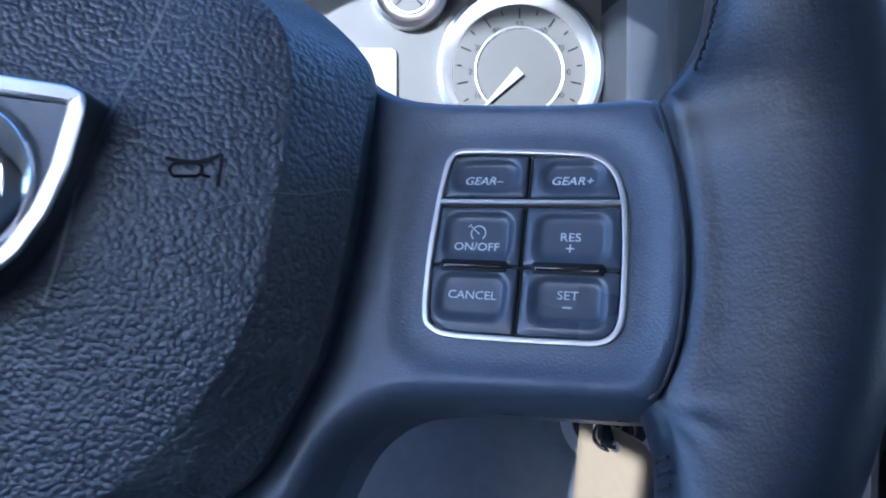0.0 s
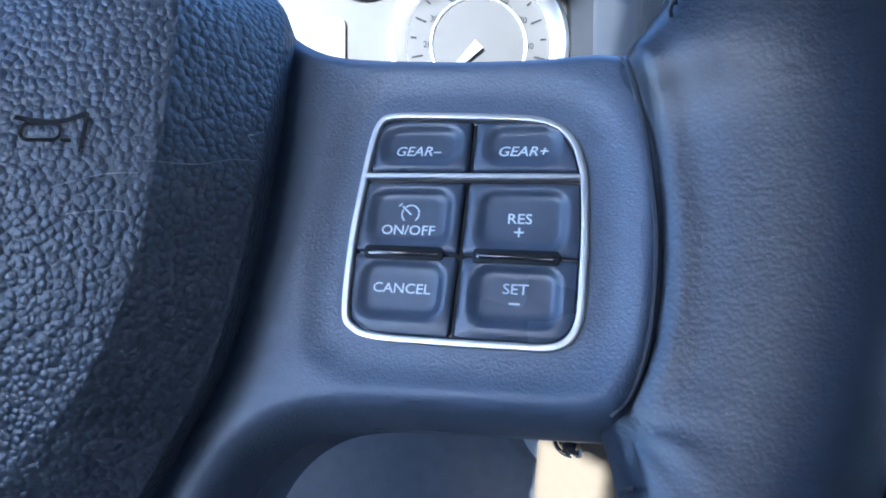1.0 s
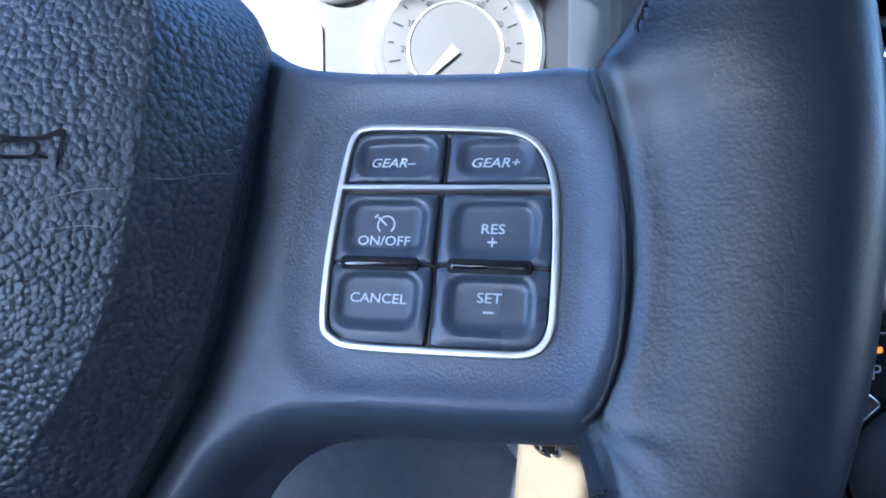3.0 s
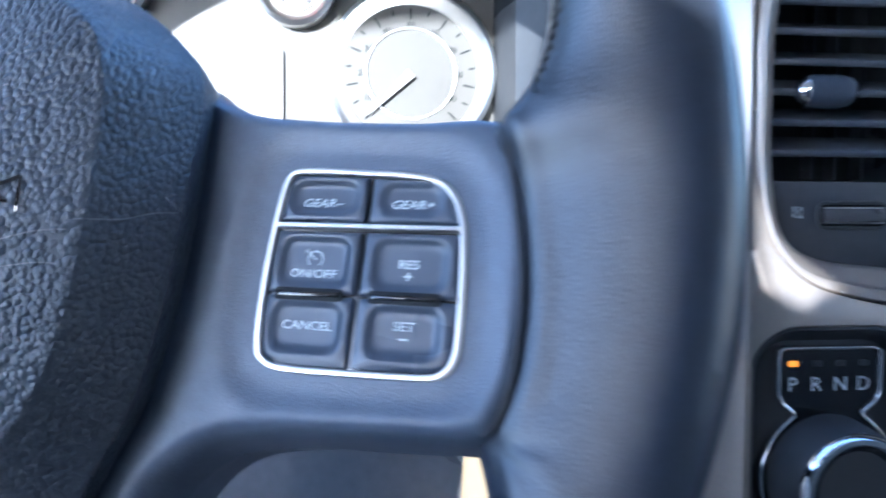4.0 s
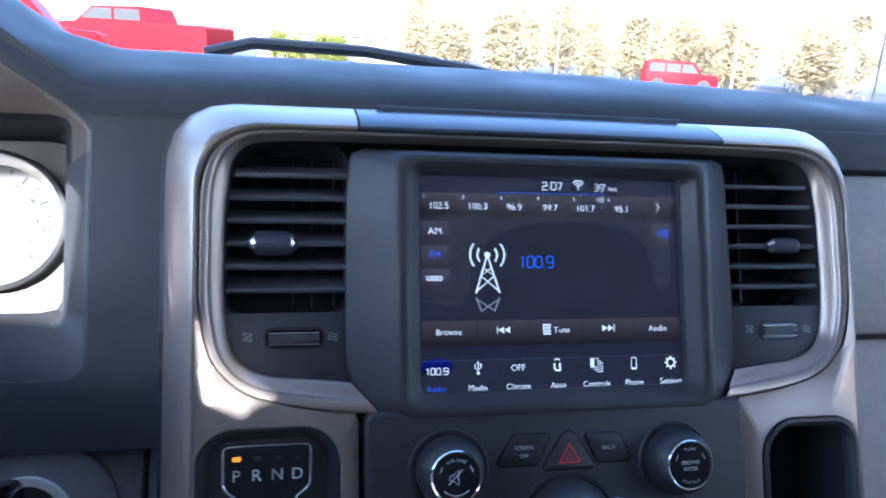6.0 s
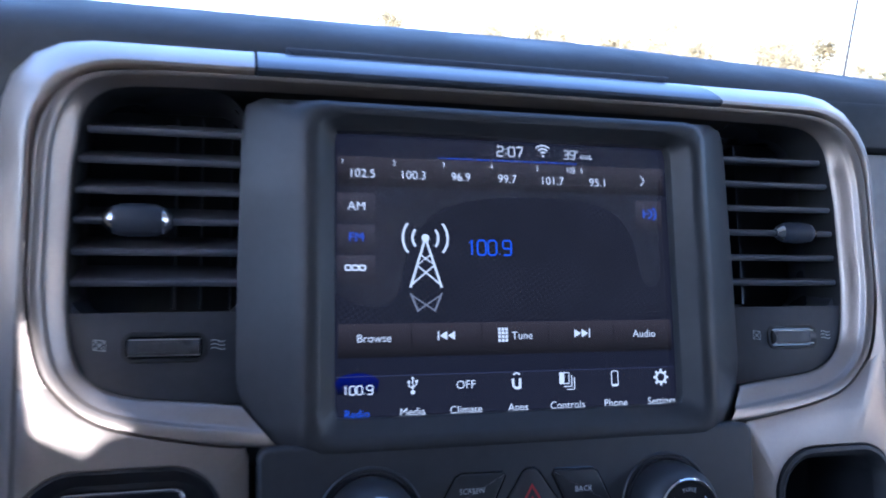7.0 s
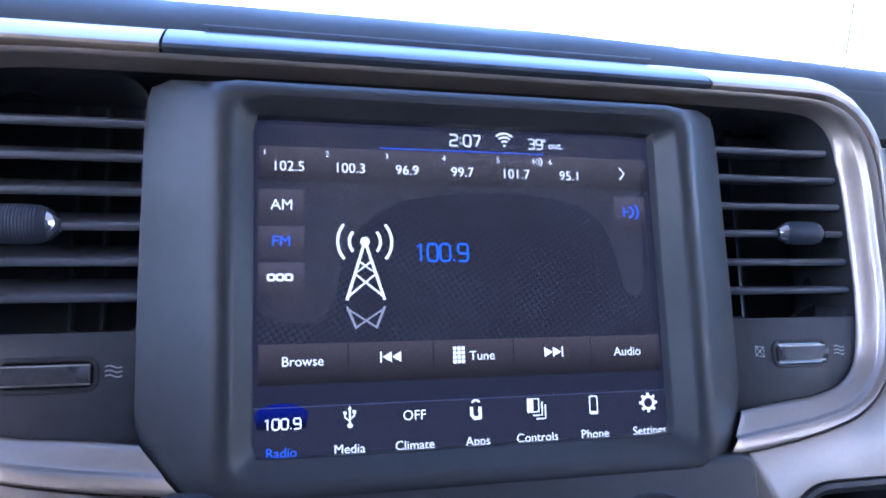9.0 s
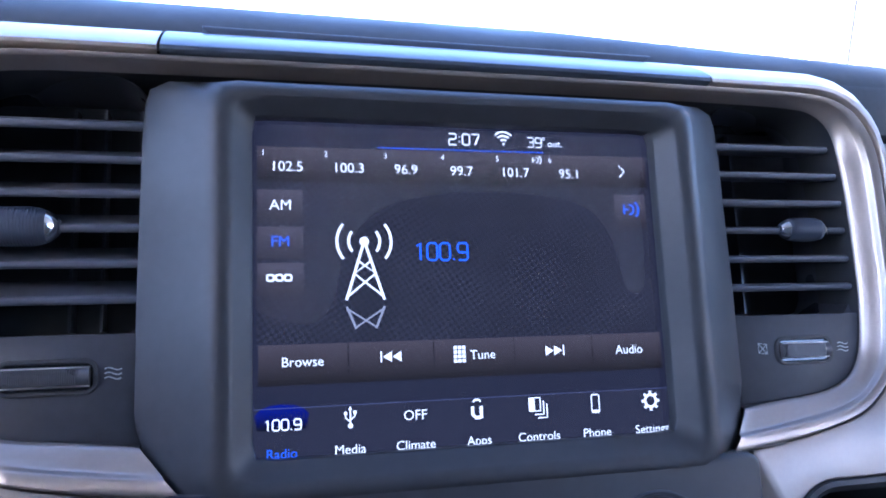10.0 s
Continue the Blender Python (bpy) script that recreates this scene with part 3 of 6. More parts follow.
def lip_rows(profile):
    """Rows between the lip's inner and outer line; along the top the lip is narrower."""
    loops = []
    for f, w in profile:
        row = []
        for k, (a, b) in enumerate(zip(Ic, Gc)):
            tip = 1.0 - min(1.0, min(k, len(Ic) - 1 - k) / 26.0)
            top = min(1.0, max(0.0, (a[1] - 60.0) / 20.0))
            g = f if f > 0.7 else f + (0.42 - 0.42 * f / 0.7) * top
            row.append(Vector((a[0] + (b[0] - a[0]) * g, a[1] + (b[1] - a[1]) * g, w + 5 * tip * tip * (1 if w > -30 else 0) - 1.0 * top)) * MM)
        loops.append(row)
    return loft(loops, closed=False)


LIP = ((0.0, -14.6), (0.02, -13.6), (0.10, -12.2), (0.30, -9.9), (0.46, -8.0), (0.52, -7.0), (0.55, -5.2), (0.60, -4.4), (0.76, -3.6), (0.84, -3.4), (0.88, -3.8), (0.91, -4.6), (0.92, -8.0), (0.92, -13.0))
part("recess_wall", lip_rows(((-0.02, -40.0), (-0.02, -20.0), (0.0, -14.4))), BEZEL, surround, "dark wall of the vent recess")
part("inner_lip", lip_rows(LIP), SILVER, surround, "thin polished inner lip")
seam = [[Vector((a[0] + (b[0] - a[0]) * f, a[1] + (b[1] - a[1]) * f, -8.5)) * MM for a, b in zip(Ic, Gc)] for f in (0.90, 1.03)]
part("trim_gap", loft([[p.copy() for p in row[8:-8]] for row in seam], closed=False), DARK, surround, "dark seam between trim and lip")
for sgn in (1, -1):
    web = [(x, y) for x, y in Gc[:len(Gc) // 2] if -48 < y < 16]
    part("column_web", loft([[Vector((sgn * -212.0, y, -2.75)) * MM for x, y in web], [Vector((sgn * (x + 0.4), y, -2.75)) * MM for x, y in web]], closed=False), SILVER, surround)
# flat panels below the vents
low = [(p[0], p[1]) for p in Gc[:40]]
for sgn in (1, -1):
    edge = [(sgn * x, y + 0.8) for x, y in low if y < -40]
    pan = [(sgn * -121.5, edge[0][1])] + [e for e in edge if abs(e[0]) > 121.5] + [(sgn * -211.3, -45), (sgn * -211.3, -260), (sgn * -121.5, -260)]
    cut = [(sgn * x, y) for x, y in rrect(-171.5, -180, 80, 198, (22, 22, 10, 10), 8)] if sgn == 1 else [(x, y) for x, y in rrect(174, -183, 72, 186, (18, 24, 10, 10), 8)]
    if sgn == -1:
        pan = pan[::-1]
    else:
        pan = pan[::-1][::-1]
    area = sum(p[0] * q[1] - q[0] * p[1] for p, q in zip(pan, pan[1:] + pan[:1]))
    if area < 0:
        pan = pan[::-1]

    def polar(poly, c, n=140):
        out = []
        for i in range(n):
            a = -math.pi + 2 * math.pi * i / n
            d, best = Vector((math.cos(a), math.sin(a))), 0
            for p, q in zip(poly, poly[1:] + poly[:1]):
                p, q = Vector(p), Vector(q)
                e, r = q - p, p - Vector(c)
                den = d.x * e.y - d.y * e.x
                if abs(den) > 1e-9:
                    t, s = (r.x * e.y - r.y * e.x) / den, (r.x * d.y - r.y * d.x) / den
                    if t > 0 and -1e-6 <= s <= 1 + 1e-6:
                        best = max(best, t)
            out.append((c[0] + d.x * best, c[1] + d.y * best))
        return out

    ctr = (sgn * -168, -150)
    po, pi_ = polar(pan, ctr), polar(cut, ctr)
    part("lower_panel", loft([mm(po, -8), mm(po, -3.2), mm(offset(po, -0.8), -2.6), mm(offset(pi_, 0.8), -2.6), mm(pi_, -3.4), mm(pi_, -12)]), SILVER, surround)

# ---- screen bezel and lower control panel ----
bezel = thing("control_console", DASH, "dark grey moulded console around the touchscreen and controls", "console")
N = 132


base = [(0, 81.5), (-121, 80.5), (-125.5, 77), (-126.5, 60), (-127.5, 0), (-127.5, -50), (-125, -57), (-111.5, -73), (-111, -86), (0, -86), (111, -86), (111.5, -73), (125, -57), (127.5, -50), (127.5, 0), (126.5, 60), (125.5, 77), (121, 80.5)]


def ray_loop(poly, n=N):
    """Outline sampled by direction from the middle, so that loops match point by point."""
    out = []
    for i in range(n):
        a = math.pi / 2 + 2 * math.pi * i / n
        d, best = Vector((math.cos(a), math.sin(a) * 0.8)), 0
        for p, q in zip(poly, poly[1:] + poly[:1]):
            p, q = Vector(p[:2]), Vector(q[:2])
            e = q - p
            den = d.x * e.y - d.y * e.x
            if abs(den) > 1e-9:
                t, s = (p.x * e.y - p.y * e.x) / den, (p.x * d.y - p.y * d.x) / den
                if t > 0 and -1e-6 <= s <= 1 + 1e-6:
                    best = max(best, t)
        out.append((d.x * best, d.y * best))
    return out


lp = lambda cy, w, h, r: ray_loop(rrect(0, cy, w, h, r, 8))
part("surround", loft([mm(ray_loop(base), -30), mm(ray_loop(base), -13), mm(lp(-2, 249, 166, 8), -11),
     mm(lp(-2.0, 206, 157, 9), 5.0), mm(lp(-2.0, 200, 153, 9), 7.4), mm(lp(-2.0, 195, 149, 9), 8.2), mm(lp(-2.0, 188, 144.5, 8), 8.0), mm(lp(-1.4, 184, 140, 7), 6.4),
     mm(lp(-0.3, 176, 134, 5), 1.6), mm(lp(0, 172, 130.6, 3.5), 0.4), mm(lp(0, 171, 129.6, 3), -0.4), mm(lp(0, 171, 129.6, 3), -9)]), BEZEL, bezel, "matt dark grey surround")
part("control_panel", slab(rrect(0, -165, 237, 182, 6, 6), -30, 7.6, 2.5, 3), PANEL_DARK, bezel, "smooth dark control panel")

# ---- touchscreen ----
screen = thing("touchscreen", DASH, "lit touchscreen showing a radio tuner page on dark glass", "touchscreen")
SW = -5.6
part("glass", slab(rrect(0, 0, 176, 135, 3), -9, SW, 0.2, 1), SCREEN, screen, "dark glossy display glass")

part("tray_lip", slab([(104, 112.4), (-106, 112.4), (-102, 108.0), (100, 108.0)], -40, -26.4, 1.0, 3), CAP, dash, "dark edge of the dash-top tray")

# ---- radio page on the glass ----
def ui(name, bm, mat, label=""):
    return part(name, bm, mat, screen, label, smooth=False)


T0 = SW + 0.06


def word(name, text, size, x, y, mat=None, align="CENTER", bold=0.0, stretch=1.0):
    ui(name, lettering(text, size, x, y, T0 + 0.06, align=align, bold=bold, stretch=stretch), mat or UI_WHITE)


STEPS = {"0": [[(0.2, 0), (0.8, 0), (1, 0.15), (1, 0.85), (0.8, 1), (0.2, 1), (0, 0.85), (0, 0.15), (0.2, 0)]], "1": [[(0.25, 0.82), (0.6, 1), (0.6, 0)]],
         "2": [[(0, 1), (0.8, 1), (1, 0.85), (1, 0.62), (0.85, 0.52), (0.15, 0.48), (0, 0.36), (0, 0), (1, 0)]], "3": [[(0, 1), (0.85, 1), (1, 0.88), (1, 0.6), (0.88, 0.52), (0.3, 0.52)], [(0.88, 0.52), (1, 0.42), (1, 0.12), (0.85, 0), (0, 0)]],
         "7": [[(0, 1), (1, 1), (1, 0.85), (0.4, 0)]], "9": [[(1, 0.45), (0.15, 0.45), (0, 0.58), (0, 0.87), (0.15, 1), (0.85, 1), (1, 0.87), (1, 0.13), (0.85, 0), (0.05, 0)]], ".": [[(0.1, 0), (0.1, 0.1)]], ":": [[(0.15, 0.22), (0.15, 0.34)], [(0.15, 0.66), (0.15, 0.78)]]}


def numerals(name, text, cx, cy, high, wide, gap, line, mat):
    """Squared-off figures drawn as strokes, centred on (cx, cy); mm."""
    adv = [(wide * (0.25 if c in ".:" else 1.0)) + gap for c in text]
    x, bms = cx - (sum(adv) - gap) / 2, []
    for c, a in zip(text, adv):
        for run in STEPS[c]:
            bms.append(stroke([(x + px * wide, cy + (py - 0.5) * high) for px, py in run], line, T0 + 0.06))
        x += a
    ui(name, merged(*bms), mat)


def tile(x0, x1, y0, y1, mat=None, w=T0):
    ui("tile", loft([mm([(x0, y0), (x1, y0)], w), mm([(x0, y1), (x1, y1)], w)], closed=False), mat or UI_ROW)


ui("page_background", loft([mm([(-86.5, -66.5), (86.5, -66.5)], SW + 0.02), mm([(-86.5, 66.5), (86.5, 66.5)], SW + 0.02)], closed=False), UI_BACK)
ui("wallpaper", loft([mm([(-84, -22.8), (84.4, -22.8)], SW + 0.04), mm([(-84, 41.0), (84.4, 41.0)], SW + 0.04)], closed=False), UI_WEAVE)
tile(-83.5, 84.0, 40.3, 54.2, UI_ROW)
for n_, (t_, x_, y_) in enumerate((("102.5", -70.6, 46.5), ("100.3", -46.4, 46.4), ("96.9", -23.4, 46.3), ("99.7", 0.2, 46.2), ("101.7", 24.2, 46.1), ("95.1", 48.0, 46.0))):
    word("preset", t_, 5.8, x_ - 1.2, y_)
    word("preset_number", str(n_ + 1), 3.4, (-81.3, -57.0, -33.0, -9.0, 14.8, 38.5)[n_], 51.8)
numerals("clock", "2:07", 0.6, 59.7, 4.7, 3.1, 1.0, 0.62, UI_WHITE)
numerals("outside_temperature", "39", 32.0, 59.4, 4.2, 2.7, 0.9, 0.48, UI_WHITE)
ui("degree_sign", stroke(circle(36.2, 61.2, 0.55, 12), 0.3, T0 + 0.06, True), UI_WHITE)
word("outside_word", "out.", 4.4, 41.4, 59.2, UI_WHITE)
wifi = [stroke(arcs(18.0, 58.4, r, 45, 135, 12), 0.75, T0 + 0.06) for r in (1.8, 3.5, 5.2)]
ui("wifi_symbol", merged(*wifi, loft([mm(circle(18, 58.2, 0.6, 12), T0 + 0.06), mm(circle(18, 58.2, 0.05, 12), T0 + 0.06)])), UI_WHITE)
ui("accent_line", stroke([(-36, 55.0), (36, 55.0)], 0.35, T0 + 0.06), UI_BLUE)
ui("next_arrow", stroke([(70.9, 50.3), (73.4, 47.6), (70.9, 44.9)], 0.6, T0 + 0.06), UI_WHITE)
hdm = lambda x, y, k: merged(stroke([(x - 2.4 * k, y - 1.6 * k), (x - 2.4 * k, y + 1.6 * k)], 0.55 * k, T0 + 0.06), stroke([(x - 2.4 * k, y), (x - 0.6 * k, y)], 0.5 * k, T0 + 0.06), stroke(arcs(x - 0.6 * k, y, 1.6 * k, -90, 90, 10), 0.6 * k, T0 + 0.06), stroke(arcs(x - 0.2 * k, y, 2.9 * k, -55, 55, 10), 0.6 * k, T0 + 0.06))
ui("radio_mark", hdm(32.6, 51.6, 0.75), UI_WHITE)
tile(67.3, 82.2, 22.0, 37.2, UI_KEY)
ui("radio_mark", hdm(75.2, 30.5, 1.35), UI_BLUE)
for y0, y1 in ((24.2, 36.9), (9.4, 22.2), (-4.8, 8.0)):
    tile(-83.6, -66.2, y0, y1, UI_KEY)
word("am_word", "AM", 6.0, -75.0, 31.0)
word("fm_word", "FM", 6.0, -75.0, 16.6, UI_BLUE)
ui("satellite_logo", merged(*[stroke(rrect(-78.8 + 3.3 * k, 2.3, 2.5, 2.2, 0.7), 0.8, T0 + 0.06, True) for k in range(3)]), UI_WHITE)
# transmitter mast, its waves and its mirror image
ui("mast", merged(stroke([(-50.0, -6.8), (-43.0, 15)], 1.1, T0 + 0.06), stroke([(-35.0, -6.8), (-42.0, 15)], 1.1, T0 + 0.06),
   stroke([(-49.2, -5.2), (-38.3, 3.6), (-45.0, 8.6)], 0.8, T0 + 0.06), stroke([(-35.8, -5.2), (-46.7, 3.6), (-40.0, 8.6)], 0.8, T0 + 0.06),
   loft([mm(circle(-42.5, 16.4, 1.9, 20), T0 + 0.07), mm(circle(-42.5, 16.4, 0.05, 20), T0 + 0.07)])), UI_WHITE)
ui("mast_waves", merged(*[stroke(arcs(-42.5, 16.4, r, a0, a0 + 80, 12), 1.15, T0 + 0.06) for r in (6.2, 10.8) for a0 in (-40, 140)]), UI_WHITE)
ui("mast_mirror", merged(stroke([(-50.0, -9.3), (-46.4, -18)], 1.0, T0 + 0.06), stroke([(-35.0, -9.3), (-38.6, -18)], 1.0, T0 + 0.06), stroke([(-49.4, -10.4), (-38.6, -17.4)], 0.7, T0 + 0.06), stroke([(-35.6, -10.4), (-46.4, -17.4)], 0.7, T0 + 0.06)), UI_GREY)
numerals("station", "100.9", -11.2, 12.2, 7.0, 4.15, 1.15, 0.9, UI_BLUE)
tile(-83.5, 84.2, -38.5, -23.2, UI_ROW)
for x in (-49.8, -15.9, 17.8, 52.2):
    tile(x - 0.15, x + 0.15, -35.5, -23.6, SCREEN, T0 + 0.03)
word("browse_word", "Browse", 5.2, -67.0, -29.7)
word("tune_word", "Tune", 5.2, 4.3, -29.6)
word("audio_word", "Audio", 5.2, 69.0, -29.8)


def fill(*polys, w=T0 + 0.06):
    b = bmesh.new()
    for poly in polys:
        b.faces.new([b.verts.new(p) for p in mm(poly, w)])
    return b


bx = lambda x0, x1, y0, y1: [(x0, y0), (x1, y0), (x1, y1), (x0, y1)]
ui("skip_back_symbol", fill(bx(-37.3, -36.7, -31.3, -27.0), [(-36.4, -29.15), (-32.8, -31.2), (-32.8, -27.1)], [(-32.6, -29.15), (-29.0, -31.2), (-29.0, -27.1)]), UI_WHITE)
ui("skip_forward_symbol", fill(bx(39.0, 39.6, -31.4, -27.1), [(38.7, -29.25), (35.1, -31.3), (35.1, -27.2)], [(34.9, -29.25), (31.3, -31.3), (31.3, -27.2)]), UI_WHITE)
ui("keypad_symbol", fill(*[bx(-7.8 + 1.75 * i, -6.4 + 1.75 * i, -32.6 + 1.75 * j, -31.2 + 1.75 * j) for i in range(3) for j in range(4)]), UI_WHITE)
tile(-86.5, 87.0, -66.5, -46.9, UI_BAR)
ui("bar_line", stroke([(-86, -46.8), (87, -46.8)], 0.3, T0 + 0.05), UI_LINE)
ui("tab_glow", fill([(-84, -54.5), (-66, -54.5), (-65, -49.0), (-67.5, -46.6), (-71, -45.6), (-75, -45.3), (-79, -45.6), (-82.5, -46.6), (-85, -49.0)], w=T0 + 0.03), UI_HALO)
numerals("tab_station", "100.9", -74.8, -52.8, 3.8, 2.5, 0.75, 0.6, UI_WHITE)
for t_, x_ in (("Radio", -75.0), ("Media", -49.6), ("Climate", -24.3), ("Apps", 1.2), ("Controls", 26.5), ("Phone", 52.0), ("Settings", 77.0)):
    word("tab_word", t_, 5.0, x_, -63.1, UI_BLUE if t_ == "Radio" else UI_WHITE)
word("climate_off", "OFF", 5.4, -24.2, -51.8)
ui("usb_symbol", merged(stroke([(-49.5, -54.6), (-49.5, -48.2)], 0.6, T0 + 0.06), stroke([(-49.5, -53), (-51.3, -51.6), (-51.3, -50.2)], 0.55, T0 + 0.06), stroke([(-49.5, -52.4), (-47.7, -51.0), (-47.7, -49.8)], 0.55, T0 + 0.06), fill(circle(-49.5, -54.6, 1.0, 12), circle(-51.3, -49.9, 0.7, 10), bx(-48.4, -47.1, -50.2, -49.0), [(-50.3, -48.6), (-48.7, -48.6), (-49.5, -47.2)])), UI_WHITE)
ui("apps_symbol", merged(stroke([(-1.0, -50.0), (-1.0, -53.2), (0.2, -54.4), (2.4, -54.4)], 1.3, T0 + 0.06), stroke([(2.5, -50.0), (2.5, -54.8)], 1.3, T0 + 0.06), stroke(arcs(0.8, -49.2, 1.8, 30, 150, 8), 0.8, T0 + 0.06)), UI_WHITE)
ui("controls_symbol", merged(stroke(bx(22.8, 27.6, -53.2, -48.0), 0.6, T0 + 0.06, True), fill(bx(22.8, 25.2, -53.2, -48.0)), stroke([(25.0, -54.6), (29.0, -54.6), (29.0, -49.2)], 0.6, T0 + 0.06), stroke([(26.4, -56.0), (30.4, -56.0), (30.4, -50.4)], 0.6, T0 + 0.06)), UI_WHITE)
ui("phone_symbol", merged(stroke(rrect(51.9, -51.6, 3.4, 7.2, 0.7), 0.5, T0 + 0.06, True), fill(bx(50.4, 53.4, -55.2, -54.2))), UI_WHITE)
ui("settings_symbol", merged(stroke(circle(77.2, -51.8, 2.5, 28), 1.1, T0 + 0.06, True), *[stroke([(77.2 + 3.0 * math.cos(a), -51.8 + 3.0 * math.sin(a)), (77.2 + 4.1 * math.cos(a), -51.8 + 4.1 * math.sin(a))], 1.2, T0 + 0.06) for a in [math.pi / 4 * k for k in range(8)]]), UI_WHITE)

FILM_EDGE = [(-86, -8), (-80, -12.5), (-72, -15.2), (-65, -16), (-59, -13.5), (-55, -7), (-52.5, 4), (-49, 14), (-41, 25), (-28, 32.5), (-10, 36), (10, 37.2), (30, 36.4), (46, 34), (57, 28.5), (64, 19), (67, 9), (68.4, 1), (70.6, -4.6), (74.3, -6.4), (78, -4.4), (79.6, 2), (79.8, 16), (80.2, 36), (82, 48), (85.6, 52)]
film_low = [(p.x, p.y) for p in spline([Vector((*p, 0)) for p in FILM_EDGE], 110)]
part("protective_film", loft([mm(film_low, SW + 0.26), mm([(x, 65.2) for x, y in film_low], SW + 0.26)], closed=False), FILM, screen, "hazy clear protective film with a curved edge", smooth=False)

# ---- air vents ----
def vent(sgn, label):
    v = thing("air_vent", DASH, label, "air vent", "centre air vents")
    cx = sgn * 161.5
    tilt = 6.0 if sgn < 0 else 0.5   # the driver's blades are turned further up at the back
    part("duct", loft([mm(rrect(cx, 33, 74, 104, (16, 16, 3, 3) if sgn > 0 else (16, 16, 3, 3), 6), -18), mm(rrect(cx, 33, 74, 104, 14, 6), -20), mm(rrect(cx, 33, 70, 98, 12, 6), -85)], cap1=True), VENT, v)
    for k in range(7):
        y = 64.4 - 13.65 * k
        if k == 3:
            y = 23.6
        if y < -12:
            continue
        reach = min(abs(p[0]) for p in Ic if abs(p[1] - y) < 2.5 and abs(p[0]) > 150) - 0.8
        x0, x1 = sorted((sgn * 125.0, sgn * reach))
        sec = [(-17.0, -1.3), (-16.2, -0.4), (-16.1, 0.6), (-16.9, 1.5), (-19.5, 2.1), (-42, 4.0 + tilt), (-42, 2.6 + tilt), (-22, -0.8), (-18.2, -1.6)]
        bm = loft([[Vector((x, y + dy, w)) * MM for w, dy in sec] for x in (x0, x0 + 6, (x0 + x1) / 2, x1 - 6, x1)], cap0=True, cap1=True)
        part("slat", bm, SLAT, v)
    for k in range(3):
        x = cx + (4, 16, 30)[k] * (1 if sgn < 0 else -1)
        part("rear_blade", box((x - 0.6) * MM, (x + 0.6) * MM, -14 * MM, 80 * MM, -62 * MM, -46 * MM), VENT, v)
    kx_, L, fattest = (-169.8, 0.88, 7.3) if sgn < 0 else (172.2, 0.80, 5.6)   # the far tab is turned edge on
    fat = lambda x: fattest * (1 - (abs(x) / (17.6 * L)) ** 3.4) ** 0.66
    ring_at = lambda x, g=0.0: [Vector((kx_ + x, 24.0 + (fat(x) + g) * math.cos(a), -17.0 + 0.95 * (fat(x) + g) * math.sin(a))) * MM for a in [2 * math.pi * i / 28 for i in range(28)]]
    part("tab", loft([ring_at((-16.6 + 33.2 * i / 24) * L) for i in range(25)], cap0=True, cap1=True), BUTTON, v, "ribbed black barrel tab with chrome ends")
    for k in range(15):
        x = (-9.1 + 1.3 * k) * L
        part("rib", loft([ring_at(x - 0.28, -0.1), ring_at(x - 0.15, 0.28), ring_at(x + 0.15, 0.28), ring_at(x + 0.28, -0.1)]), BUTTON, v)
    for e in (-1, 1):
        part("tab_end", loft([ring_at(e * x * L, 0.18) for x in (11.8, 12.8, 14.0, 15.2, 16.2)], cap0=True, cap1=True), CHROME, v, "chrome collar")
    for k in range(6):
        part("pivot", box((cx + sgn * -36.0 - 0.9) * MM, (cx + sgn * -36.0 + 0.9) * MM, (60.6 - 13.65 * k) * MM, (64.0 - 13.65 * k) * MM, -27 * MM, -21 * MM, 0.0003), SLAT, v)
    pl = [(-197, -16.7), (-195.5, -31), (-190.5, -43.8), (-181.5, -50.5), (-168, -54.4), (-150, -56.2), (-124, -60), (-126, -16.7)]
    pl = [(-sgn * x, y) for x, y in pl]
    if sgn < 0:
        pl = pl[::-1]
    ar = sum(p[0] * q[1] - q[0] * p[1] for p, q in zip(pl, pl[1:] + pl[:1]))
    pl = pl if ar > 0 else pl[::-1]
    part("plate", slab(pl, -30, -15.2, 1.0), PLATE, v, "smooth dark grey lower plate")
    wx, wy, hw, xl, xr = (-157.5, -32.0, 14.6, -183.7, -135.2) if sgn < 0 else (163.6, -33.4, 12.6, 141.7, 185.6)
    part("wheel_well", frame_piece(rrect(wx, wy, 2 * hw + 6, 13.5, 5), rrect(wx, wy, 2 * hw + 1.6, 9.2, 2.5), -18, -13.8, 1.6), BEZEL, v)
    part("well_shadow", slab(rrect(wx, wy, 2 * hw + 2, 9.6, 2.5), -22, -15.0, 0.2, 1), GLOSS, v)
    loops = []
    for i in range(15):
        a = -1.2 + 2.4 * i / 14
        loops.append((wy + 4.0 * math.sin(a) / math.sin(1.2), -18.2 + 7.2 * math.cos(a)))
    part("thumbwheel", loft([[Vector((x, y, w)) * MM for y, w in loops] for x in (wx - hw, wx + hw)], cap0=True, cap1=True), WHEEL_RUBBER, v, "ribbed thumbwheel")
    for dy in (-3.4, 3.4):
        part("wheel_edge", tube([Vector((wx + x * hw, wy + dy, -13.4)) * MM for x in (-1, -0.5, 0, 0.5, 1)], 0.0003, 6), SATIN_CHROME, v, "bright edge")
    for i in range(34):
        x = wx - hw * 0.92 + hw * 1.6 * i / 33
        part("wheel_tooth", box((x - 0.18) * MM, (x + 0.18) * MM, (wy - 2.8) * MM, (wy + 2.8) * MM, -12.6 * MM, -10.75 * MM), WHEEL_RUBBER, v)
    q = 2.2
